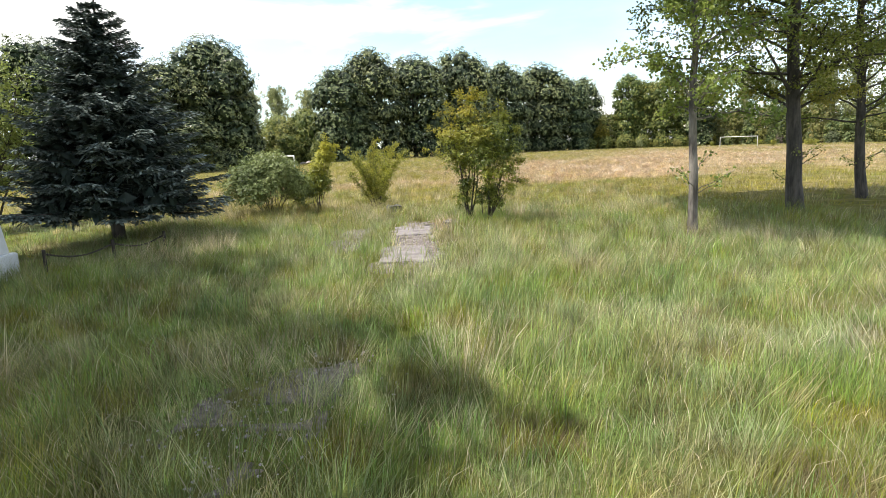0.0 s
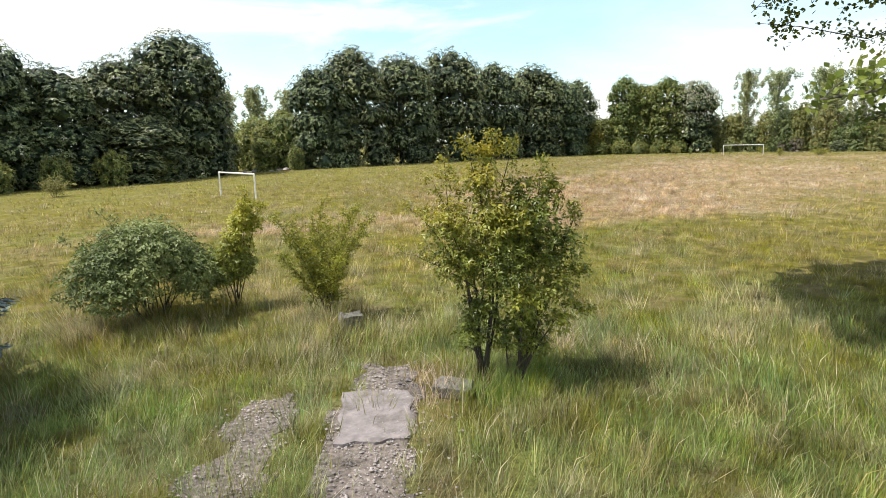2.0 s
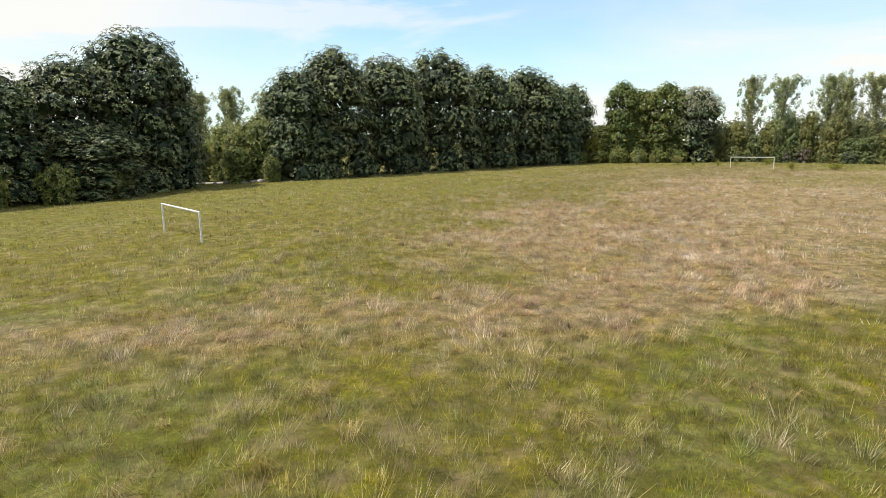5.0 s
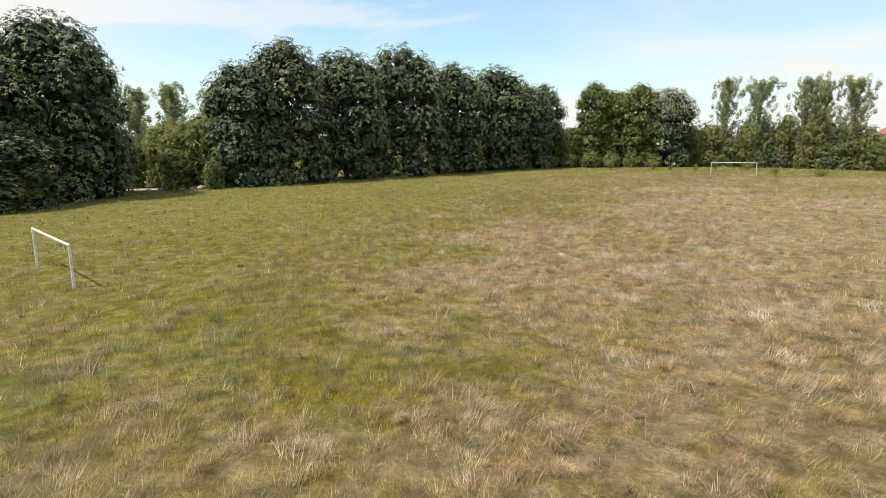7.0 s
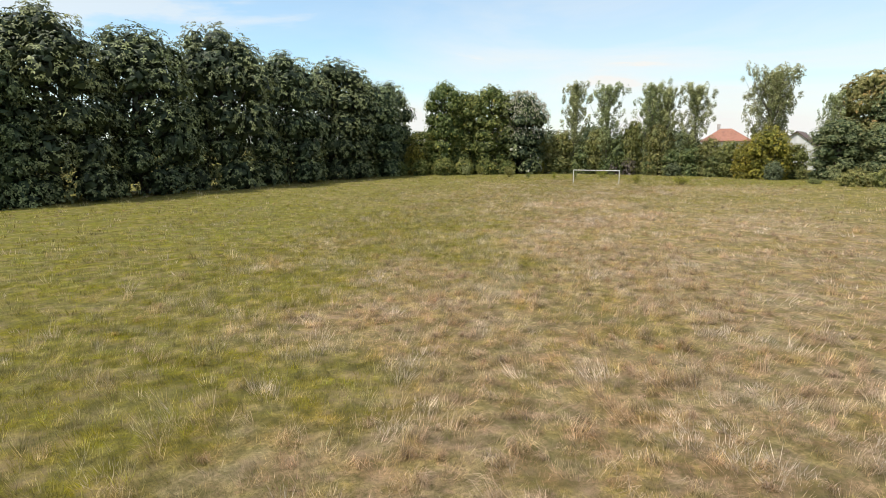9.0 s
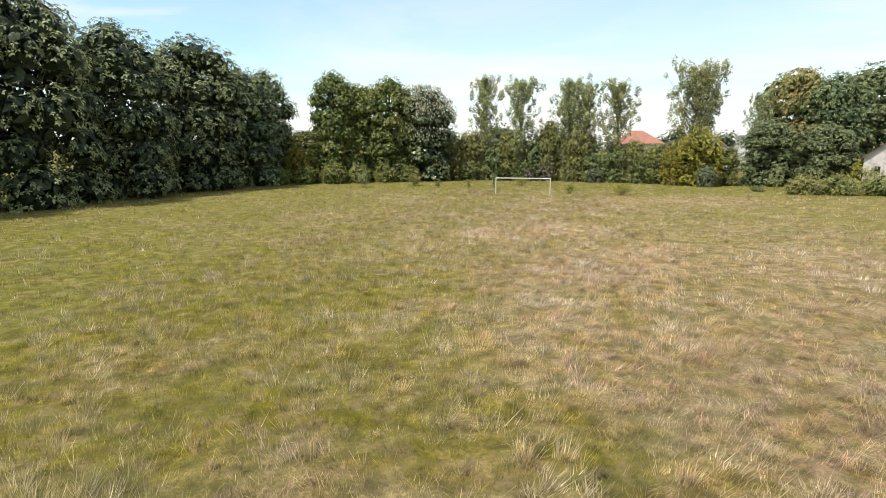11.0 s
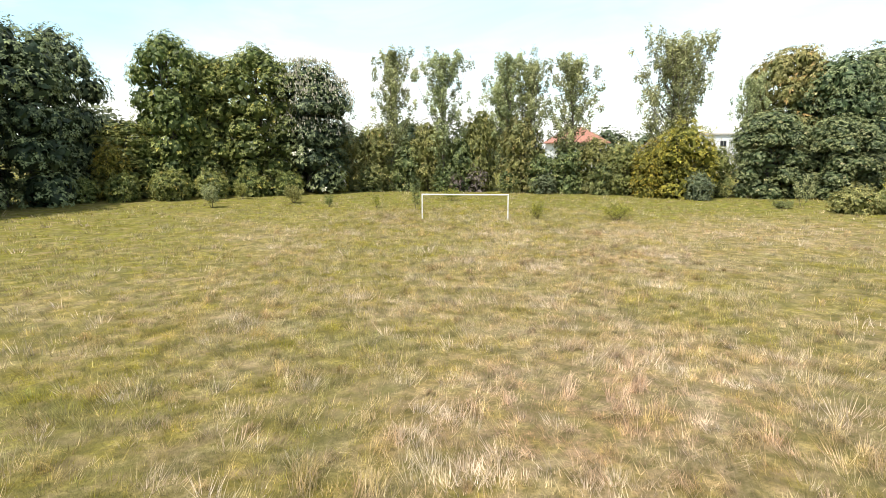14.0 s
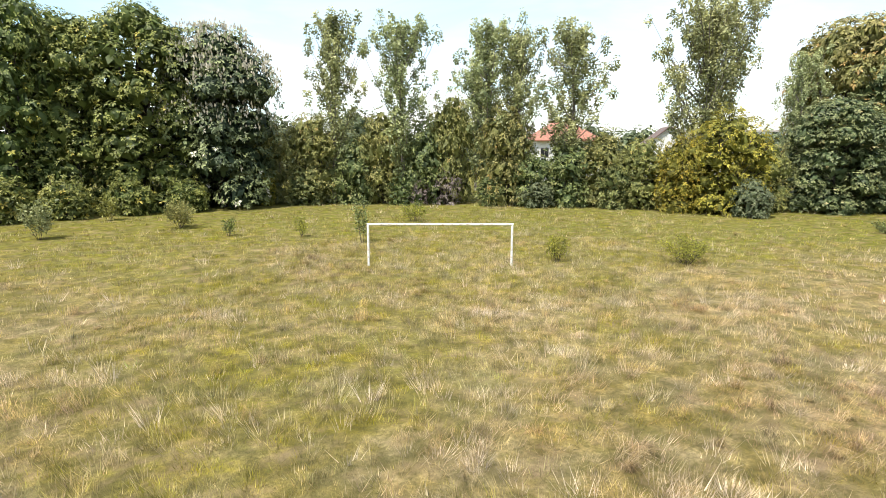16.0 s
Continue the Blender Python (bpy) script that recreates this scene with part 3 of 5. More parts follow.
def build_tufts():
    """Pale tussocks laid over by the wind."""
    rng = np.random.default_rng(5)
    h = Heap()
    x, y = scatter(rng, -25, 95, 17, 128, 1.15)
    d = from_way(x, y)
    t = meadow_tint(x, y)
    keep = (d < 42) & (rng.random(len(x)) < 0.10 + 0.95 * t[:, 0] ** 1.2) & (rng.random(len(x)) < np.where(d < 13, 1, 0.2))
    for cx, cy, dry in zip(x[keep], y[keep], t[keep, 0]):
        n = int(rng.uniform(24, 60))
        size = rng.uniform(0.2, 0.6)
        a = TAU * fbm(np.array([cx / 6]), np.array([cy / 6]), 91, 2)[0] * 1.6 + rng.normal(0, 0.8)
        r = np.sqrt(rng.random(n)) * size * 0.45
        th = rng.uniform(0, TAU, n)
        px, py = cx + r * np.cos(th), cy + r * np.sin(th)
        root = np.stack([px, py, ground_z(px, py)], -1)
        turn = a + rng.normal(0, 0.65, n)
        ln = size * rng.uniform(0.6, 1.5, n)
        go = np.stack([np.cos(turn), np.sin(turn)], -1)
        rise = size * rng.uniform(0.35, 0.75, n)
        mid = root + np.concatenate([go * (ln * 0.35)[:, None], rise[:, None]], -1)
        curl = turn + rng.normal(0, 0.35, n)
        tip = mid + np.stack([np.cos(curl) * ln * 0.65, np.sin(curl) * ln * 0.65, -rise * rng.uniform(0.1, 0.7, n)], -1)
        side = np.stack([-np.sin(turn), np.cos(turn), np.zeros(n)], -1) * 0.0036
        tint = np.stack([np.full(n, min(1.0, 0.45 + 0.6 * dry)), np.zeros(n), rng.uniform(0.0, 0.8, n) * rng.uniform(0.2, 0.9) * (0.4 + 0.5 * dry)], -1)
        k = 5 * np.arange(n)[:, None]
        h.add(np.stack([root - side, root + side, mid + side, tip, mid - side], 1), k + np.array([[0, 1, 2, 4]]), k + np.array([[4, 2, 3]]), np.repeat(tint, 5, 0))
    ob = new("dry_tussocks", h.mesh("dry_tussocks", M_GRASS))
    tagged(ob, "bleached straw tussocks laid flat across the meadow", "grass", kind="stuff")


build_grass()
build_tufts()


# ---- trees ----
def stars(heap, rng, p, d, size, tint, points=3, droop=0.2):
    """Broad leaf bunches inside a crown; shade, where wanted, is put in through tint."""
    n, rim = len(p), 2 * points
    size = np.broadcast_to(size, n)
    a = perpendicular(rng, d)
    b = np.cross(d, a)
    v = np.empty((n, rim + 1, 3))
    v[:, 0] = p
    for k in range(rim):
        th = TAU * k / rim + rng.normal(0, 0.16, n)
        reach = size * (rng.uniform(0.85, 1.2, n) if k % 2 == 0 else rng.uniform(0.45, 0.65, n))
        out = a * np.cos(th)[:, None] + b * np.sin(th)[:, None]
        v[:, k + 1] = p + out * reach[:, None] - d * (0.12 * reach)[:, None]
        v[:, k + 1, 2] -= droop * reach * rng.uniform(0.6, 1.4, n)
    i = np.arange(rim)
    fan = np.stack([np.zeros(rim, int), 1 + i, 1 + (i + 1) % rim], -1)
    heap.add(v, None, ((rim + 1) * np.arange(n)[:, None, None] + fan).reshape(-1, 3), np.repeat(np.broadcast_to(tint, (n, 3)), rim + 1, 0))


def sprays(heap, rng, p, d, size, tint, leaflets=6, slim=0.42, droop=0.35, cup=0.25):
    """Leaf bunches at the twig ends: leaflets that spread round the axis d like a drooping umbrella."""
    n = len(p)
    size = np.broadcast_to(size, n)
    a = perpendicular(rng, d)
    b = np.cross(d, a)
    for k in range(leaflets):
        th = TAU * k / leaflets + rng.normal(0, 0.25, n)
        out = a * np.cos(th)[:, None] + b * np.sin(th)[:, None]
        way = unit(out + d * rng.normal(cup, 0.22, (n, 1)) + np.array((0, 0, -droop)))
        side = unit(np.cross(way, d) + rng.normal(0, 0.22, (n, 3)))
        ln = size * rng.uniform(0.75, 1.2, n)
        t = np.clip(np.broadcast_to(tint, (n, 3)) + rng.normal(0, 0.06, (n, 1)) * np.array((1, 0, 0)), 0, 1)
        kites(heap, p + out * (0.06 * size)[:, None], way, side, ln, ln * slim, t, 0.16)


def crown_lobes(rng, height, low_end, radius, swell=0.34, foot=0.95, round_top=1.05):
    """The billows of a crown: rings round its flank, then rings over its dome. Centre, half-axes and tone of each."""
    out = []
    r0 = radius * swell
    zc = max(height - round_top * radius, low_end + 0.45 * (height - low_end))
    flank = max(1, int(round((zc - low_end) / (1.5 * r0))))
    rz0 = max(0.9 * r0, 0.62 * (zc - low_end) / flank)
    rings = [(90, low_end + rz0 * 0.8 + (zc - low_end - rz0 * 0.8) * k / flank, 8, foot + (1 - foot) * k / flank) for k in range(flank)]
    rings += [(82, zc, 8, 1.0), (54, zc, 6, 1.0), (27, zc, 4, 1.0), (0, zc, 1, 1.0)]
    for i, (polar, z, count, wide) in enumerate(rings):
        for j in range(count):
            r = r0 * rng.uniform(0.78, 1.2)
            rz = max(0.92 * r, rz0 * 0.95) if polar == 90 else 0.92 * r
            th = TAU * (j + 0.5 * (i % 2)) / count + rng.normal(0, 0.2)
            reach = (radius * wide - r) * math.sin(radians(polar)) * rng.uniform(0.82, 1.12)
            up = z + (height - zc - 0.92 * r) * math.cos(radians(polar)) * rng.uniform(0.9, 1.06) + rng.normal(0, 0.12 * r)
            out.append((np.array((reach * math.cos(th), reach * math.sin(th), up)), np.array((r, r, rz)), rng.random()))
    return out


def lobe_points(rng, lobes, per_square, uneven=0.16, bare_below=-0.55):
    """Points, outward directions and tones over the free faces of the billows."""
    p, d, t = [], [], []
    for k, (c, r, tone) in enumerate(lobes):
        m = max(6, int(per_square * 4 * math.pi * r[0] * (r[0] + 2 * r[2]) / 3))
        v = unit(rng.normal(size=(m, 3)))
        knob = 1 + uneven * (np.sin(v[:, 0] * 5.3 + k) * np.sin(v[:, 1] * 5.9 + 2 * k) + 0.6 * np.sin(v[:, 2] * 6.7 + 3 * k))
        q = c + v * r * (knob * rng.uniform(0.84, 1.04, m))[:, None]
        keep = v[:, 2] > bare_below
        for i, (c2, r2, _) in enumerate(lobes):
            if i != k:
                keep &= np.linalg.norm((q - c2) / r2, axis=1) > 0.86
        p.append(q[keep])
        d.append(unit(v[keep] / r))
        # knobs toned lighter, hollows darker: relief shading put into the leaf colour
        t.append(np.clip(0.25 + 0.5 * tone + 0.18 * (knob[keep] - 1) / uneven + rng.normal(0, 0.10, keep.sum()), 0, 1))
    return np.concatenate(p), np.concatenate(d), np.concatenate(t)


def trunk_of(rng, height, radius, lean=(0, 0), limbs=(), sides=9):
    h = Heap()
    top = np.array((lean[0], lean[1], height))
    line = bent(rng, (0, 0, -0.15), top, 9, 0.05)
    rad = radius * np.array([1.35, 1.08, 1.0, 0.93, 0.85, 0.74, 0.6, 0.42, 0.2])
    tube(h, line, rad, sides)
    for (share, end, r) in limbs:
        k = min(7, int(share * 8))
        a = line[k] + (line[k + 1] - line[k]) * (share * 8 - k)
        tube(h, bent(rng, a, end, 6, 0.15, 0.2), np.linspace(r, r * 0.25, 6), 6)
    return h


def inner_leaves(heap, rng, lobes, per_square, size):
    """Leaves inside the billows, in the darkest tint as painted shade; they close the crown against the sky."""
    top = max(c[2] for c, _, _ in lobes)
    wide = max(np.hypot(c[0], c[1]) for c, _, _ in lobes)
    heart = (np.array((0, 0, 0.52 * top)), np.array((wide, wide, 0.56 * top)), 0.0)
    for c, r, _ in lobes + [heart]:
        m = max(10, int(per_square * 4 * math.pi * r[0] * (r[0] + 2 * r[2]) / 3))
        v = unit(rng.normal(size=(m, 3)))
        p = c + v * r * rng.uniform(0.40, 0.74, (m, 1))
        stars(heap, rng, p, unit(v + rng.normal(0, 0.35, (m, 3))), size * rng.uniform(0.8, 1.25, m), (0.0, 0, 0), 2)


def chestnut(seed, height=20.0, radius=7.6, blossom=0.0, leaf=0.33, name="chestnut_tree", label="", mat=None, low_end=-0.3, per_square=2.6, leaflets=4, candles=0.0):
    """A big broad crown of billows, with hand-shaped leaves hanging in bunches."""
    rng = np.random.default_rng(seed)
    tree = thing(name, label, "tree")
    lobes = crown_lobes(rng, height, low_end, radius)
    limbs = [(rng.uniform(0.25, 0.8), c * np.array((0.9, 0.9, 1)), 0.14) for c, r, _ in lobes[::2]]
    part("trunk", trunk_of(rng, height * 0.86, 0.38, limbs=limbs), M_BARK, tree)
    h = Heap()
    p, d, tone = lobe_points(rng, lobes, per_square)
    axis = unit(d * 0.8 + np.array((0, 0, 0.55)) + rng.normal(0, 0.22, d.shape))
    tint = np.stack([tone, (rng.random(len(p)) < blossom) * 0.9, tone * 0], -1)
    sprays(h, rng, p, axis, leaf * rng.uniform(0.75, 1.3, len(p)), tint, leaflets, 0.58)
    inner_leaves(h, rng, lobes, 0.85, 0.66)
    if candles:
        p, d, tone = lobe_points(rng, lobes, candles, bare_below=-0.1)
        keep = rng.random(len(p)) < np.clip((p[:, 2] / height - 0.34) * 3.0, 0, 1) * (0.35 + tone)
        p, d, tone = p[keep], d[keep], tone[keep]
        up = unit(d * 0.35 + np.array((0, 0, 1.0)))
        for k in range(2):
            kites(h, p + d * 0.15, up, perpendicular(rng, up), rng.uniform(0.25, 0.5, len(p)), 0.22, np.stack([tone * 0, tone * 0 + 0.95, tone * 0], -1))
    part("crown", h, mat or M_CHESTNUT, tree)
    return tree


def leafy(seed, height, radius, name, label, mat, category="bush", leaf=0.28, per_square=4.4, swell=0.40, low_end=-0.2, stem=0.1, tip=0.05, core=True, leaflets=4, shoots=0):
    """A billowing bush or small tree, seen from afar."""
    rng = np.random.default_rng(seed)
    bush = thing(name, label, category)
    lobes = crown_lobes(rng, height, low_end, radius, swell, 0.85, 1.1)
    stems = Heap()
    for c, r, _ in lobes[::2]:
        tube(stems, bent(rng, (rng.normal(0, 0.15), rng.normal(0, 0.15), -0.1), c, 6, 0.12), np.linspace(stem, stem * 0.25, 6), 5)
    h = Heap()
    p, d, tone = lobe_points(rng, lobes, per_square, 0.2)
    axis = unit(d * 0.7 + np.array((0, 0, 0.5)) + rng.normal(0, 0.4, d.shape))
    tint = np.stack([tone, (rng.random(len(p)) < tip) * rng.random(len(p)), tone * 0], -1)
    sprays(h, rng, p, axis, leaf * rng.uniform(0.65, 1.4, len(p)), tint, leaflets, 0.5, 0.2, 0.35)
    for k in range(shoots):  # long shoots that stand out of the outline
        c, r, tone0 = lobes[2 * rng.integers((len(lobes) + 1) // 2)]
        v = unit(np.array((c[0], c[1], 0.0)) / radius + rng.normal(0, 0.35, 3) + np.array((0, 0, 1.2)))
        a = c + v * r * 0.8
        line = bent(rng, a, a + v * rng.uniform(0.5, 1.3) * radius * 0.35, 5, 0.12)
        tube(stems, np.concatenate([c[None], line]), np.linspace(0.03, 0.006, 6), 4)
        m = 12
        q = line[rng.integers(0, 5, m)] + rng.normal(0, 0.10, (m, 3))
        sprays(h, rng, q, unit(v + rng.normal(0, 0.5, (m, 3))), leaf * rng.uniform(0.6, 1.0, m), (tone0, 0.1, 0), 3, 0.5, 0.1)
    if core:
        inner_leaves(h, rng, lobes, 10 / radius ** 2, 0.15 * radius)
    part("branchwork", stems, M_TWIG, bush)
    part("foliage", h, mat, bush)
    return bush


def poplar(seed, height, spread=2.6, bare=0.16, leaf=0.24, count=44, name="poplar_tree", label="tall slender poplar with a loose grey-green crown"):
    """Steep limbs that end in upright plumes of leaves, with gaps of sky between."""
    rng = np.random.default_rng(seed)
    tree = thing(name, label, "tree")
    wood, h = Heap(), Heap()
    line = bent(rng, (0, 0, -0.15), (rng.normal(0, 0.4), rng.normal(0, 0.4), height * 0.97), 12, 0.05)
    tube(wood, line, np.linspace(0.22, 0.02, 12) + 0.02, 8)
    for k in range(count):
        u = bare + (0.96 - bare) * (k + rng.random()) / count
        i = min(10, int(u * 11))
        a = line[i] + (line[i + 1] - line[i]) * (u * 11 - i)
        th = k * 2.39996 + rng.normal(0, 0.5)
        w = (u - bare) / (1 - bare)
        reach = 1.02 * spread * (0.62 + 0.5 * math.sin(math.pi * min(1, w * 0.95))) * (1 - 0.62 * w ** 3) * rng.uniform(0.55, 1.1)
        rise = reach * rng.uniform(1.2, 2.0)
        b = a + np.array((reach * math.cos(th), reach * math.sin(th), rise))
        b[2] = min(b[2], height * rng.uniform(0.94, 1.02))
        limb = bent(rng, a, b, 7, 0.10, -0.12 * reach)
        tube(wood, limb, np.linspace(0.055, 0.012, 7), 5)
        tone0 = rng.random() * 0.7
        plumes = [(s, rng.uniform(0.55, 1.0)) for s in (1.0, 0.8, 0.55, 0.32)]
        for share, size in plumes:
            c = limb[min(6, int(share * 6))] + rng.normal(0, 0.22, 3)
            m = int(46 * size)
            v = unit(rng.normal(size=(m, 3)))
            q = c + v * (np.cbrt(rng.random((m, 1))) * 0.64 * size) * np.array((0.8, 0.8, 1.6))
            axis = unit(v * 0.6 + rng.normal(size=(m, 3)) * 0.4 + np.array((0, 0, 0.35)))
            # leaf colour lightens towards each plume's top, a painted sunlit side
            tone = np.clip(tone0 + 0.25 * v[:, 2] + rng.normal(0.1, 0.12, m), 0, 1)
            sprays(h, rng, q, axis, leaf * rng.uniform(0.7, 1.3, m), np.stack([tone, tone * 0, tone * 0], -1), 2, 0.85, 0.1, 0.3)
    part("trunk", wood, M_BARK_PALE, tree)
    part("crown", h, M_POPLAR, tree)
    return tree


def place(x, y, turn=0.0, scale=1.0, tall=1.0, sink=0.0):
    return Matrix.Translation((x, y, float(ground_z(x, y)) - sink)) @ Matrix.Rotation(radians(turn), 4, "Z") @ Matrix.Diagonal((scale, scale, scale * tall, 1))


def plant(models, spots, base_height, group=""):
    """Sets copies of the models on the spots: x, y, height, turn, breadth."""
    own = {}
    for k, (x, y, top, turn, broad) in enumerate(spots):
        model = models[k % len(models)]
        m = place(x, y, turn, broad, (top - float(ground_z(x, y))) / (base_height * broad))
        if model.name in own:
            copy_thing(model, m)
        else:
            own[model.name] = (model, m)
            if group:
                tagged(model, group=group)
    for model, m in own.values():
        model.matrix_basis = m


CHESTNUT_LABEL = "broad dark green chestnut tree with foliage down to the grass"
row_models = [chestnut(s, label=CHESTNUT_LABEL) for s in (101, 102, 103)]
plant(row_models, [
    (-18.8, 114.6, 17.8, 10, 0.82), (-13.5, 119.2, 21.4, 80, 1.0), (-5.0, 126.3, 21.3, 200, 1.02), (5.3, 134.8, 23.7, 310, 1.1), (15.5, 143.2, 21.2, 45, 1.0),
    (25.0, 151.0, 22.0, 130, 1.05), (33.0, 157.6, 19.6, 260, 0.95), (39.8, 163.3, 19.3, 20, 0.72), 
], 20.0, "row of chestnut trees")
left_models = [chestnut(s, label="large dark green chestnut tree at the edge of the meadow", blossom=0.01) for s in (111, 112)]
plant(left_models, [
    (-37.9, 101.6, 21.6, 30, 1.05), (-37.6, 109.0, 16.8, 140, 0.72), (-43.0, 93.0, 16.6, 250, 0.95), (-48.2, 85.0, 14.5, 70, 0.9), (-52.5, 79.5, 17.9, 190, 0.85),
    (-58.0, 70.0, 16.5, 300, 0.95), (-39.0, 90.5, 8.0, 20, 0.8),
], 20.0, "old trees at the meadow's edge")
fresh_models = [chestnut(s, label="tall fresh-green broadleaf tree among chestnuts", mat=M_DECIDUOUS, blossom=0.03, name="broadleaf_tree", leaf=0.29, radius=5.6, per_square=2.9, leaflets=4) for s in (121, 122)]
plant(fresh_models, [(50.2, 158.0, 19.2, 0, 0.8), (54.8, 158.0, 17.2, 90, 0.85), (60.0, 155.8, 18.6, 200, 0.92), (46.0, 160.5, 9.0, 30, 0.8)], 20.0, "trees at the corner of the meadow")
blooming = chestnut(131, label="rounded chestnut tree covered in pale blossom candles", blossom=0.02, leaf=0.36, per_square=2.9, candles=4.0)
plant([blooming], [(66.3, 153.8, 17.4, 15, 0.82)], 20.0, "trees at the corner of the meadow")
corner_models = [chestnut(s, label="dense dark broadleaf tree beside the ruined house", name="broadleaf_tree", mat=M_CORNER, blossom=0.02, leaf=0.34) for s in (141, 142)]
plant(corner_models, [(101.5, 108.5, 10.6, 40, 0.6), (110.6, 103.6, 17.2, 160, 0.8), (119.0, 101.0, 19.5, 280, 1.0), (104.0, 101.8, 9.5, 10, 0.55)], 20.0, "trees beside the ruined house")
fresh_corner = chestnut(151, label="tall yellowish-green broadleaf tree behind darker trees", mat=M_HEDGE, name="broadleaf_tree", blossom=0.1, leaf=0.42)
plant([fresh_corner], [(110.5, 109.5, 18.8, 0, 0.75)], 20.0, "trees beside the ruined house")

poplars = [poplar(201, 18.0, 3.3), poplar(202, 18.0, 3.6), poplar(203, 18.0, 3.2)]
plant(poplars, [(75.5, 148.0, 18.7, 0, 1.0), (79.7, 142.0, 18.0, 40, 1.05), (85.7, 136.0, 17.7, 100, 1.05), (87.6, 133.0, 16.8, 180, 0.9), (90.0, 129.0, 16.9, 250, 1.1), (104.8, 112.4, 14.4, 60, 0.65), (95.0, 145.0, 15.0, 60, 0.9)], 18.0, "poplars behind the hedge")
plant([poplar(204, 15.0, 4.1, 0.15, 0.21, 84, label="broad tall poplar with a loose grey-green crown")], [(97.6, 119.0, 18.6, 300, 1.2)], 15.0, "poplars behind the hedge")

# hedge along the far side
olive = [leafy(s, 8.0, 3.4, "hedge_bush", "tall olive-green hedge bush behind the far goal", M_HEDGE, leaf=0.23, per_square=5.6, shoots=14) for s in (301, 302)]
plant(olive, [(70.8, 154.0, 8.6, 0, 1.0), (74.3, 150.0, 9.2, 80, 1.0), (79.6, 145.0, 9.4, 150, 0.95), (86.4, 134.2, 10.2, 220, 0.9), (91.4, 126.0, 7.2, 300, 0.85), (92.5, 122.4, 6.6, 40, 0.8), (84.3, 139.3, 11.0, 10, 0.8), (98.0, 113.5, 6.0, 10, 0.8), (68.0, 158.0, 9.0, 90, 1.0)], 8.0, "hedge on the far side")
dark = [leafy(s, 6.0, 2.8, "hedge_bush", "dense dark green hedge bush on the far side", M_HEDGE_DARK, shoots=6) for s in (311, 312)]
plant(dark, [(77.0, 146.5, 6.6, 0, 1.0), (82.0, 141.0, 7.4, 90, 1.0), (87.6, 131.3, 5.2, 180, 0.9), (89.4, 128.4, 6.6, 270, 1.0), (85.0, 134.6, 3.0, 30, 0.6), (80.2, 142.2, 3.4, 120, 0.7), (94.8, 119.6, 6.0, 200, 0.9), (73.0, 149.0, 3.4, 60, 0.8), (90.6, 124.2, 4.4, 200, 0.7)], 6.0, "hedge on the far side")
yellow = [leafy(s, 7.0, 3.2, "hedge_bush", "large yellow-green bush on the far side", M_HEDGE_YELLOW, tip=0.2, leaf=0.19, per_square=8.5, shoots=50) for s in (321,)]
plant(yellow, [(93.8, 115.2, 8.9, 0, 1.25), (92.6, 118.6, 6.6, 200, 0.85), (69.5, 151.8, 3.0, 50, 0.45), (43.5, 158.5, 6.5, 50, 0.7)], 7.0, "hedge on the far side")
blue = [leafy(331, 3.4, 2.0, "hedge_bush", "low blue-grey bush at the foot of the hedge", M_HEDGE_BLUE, per_square=9, leaf=0.2)]
plant(blue, [(91.8, 112.4, 3.0, 0, 0.9), (86.6, 130.2, 2.6, 70, 0.9)], 3.4, "hedge on the far side")
brush = leafy(341, 3.0, 1.8, "dry_brush", "leafless greyish brushwood heap at the foot of the hedge", M_DRY_TWIGS, leaf=0.22, per_square=7, core=False, shoots=20)
plant([brush], [(83.0, 139.0, 3.4, 0, 1.0), (81.0, 141.0, 2.6, 90, 0.8)], 3.0)
lowhedge = leafy(351, 2.2, 2.4, "hedge_bush", "low rambling light green hedge before the ruined house", M_HEDGE, per_square=9, leaf=0.2, shoots=10)
plant([leafy(352, 4.6, 2.2, "hedge_bush", "yellow-green bush beside the ruined house", M_HEDGE_YELLOW, per_square=7, leaf=0.24, shoots=12)], [(102.0, 95.0, 4.4, 0, 1.0)], 4.6)
plant([lowhedge], [(88.8, 96.8, 2.0, 0, 1.0), (91.5, 94.0, 2.2, 80, 1.1), (94.5, 90.5, 2.3, 160, 1.1)], 2.2, "low hedge before the ruin")
# undergrowth below the tree rows
under = [leafy(s, 3.0, 1.9, "undergrowth_bush", "low green bush at the foot of the trees", M_DECIDUOUS, per_square=8, leaf=0.24, shoots=8) for s in (361, 362)]
plant(under, [(-44.5, 79.5, 3.0, 0, 1.0), (-40.0, 84.0, 3.6, 60, 1.1), (-36.5, 90.5, 3.2, 120, 1.0), (-48.0, 74.0, 3.0, 200, 1.0), (43.5, 155.0, 3.0, 20, 1.0), (48.0, 153.6, 3.4, 90, 1.2), (52.5, 152.8, 3.0, 150, 1.1), (57.0, 152.0, 3.0, 210, 1.0), (61.5, 150.8, 2.8, 270, 1.0), (40.0, 156.6, 2.6, 10, 0.9)], 3.0, "undergrowth")
# the gap between the rows
gap = [leafy(s, 8.0, 3.0, "small_tree", "small yellowish-green tree in the gap between tall trees", M_DECIDUOUS, "tree", leaf=0.3, shoots=10) for s in (371, 372)]
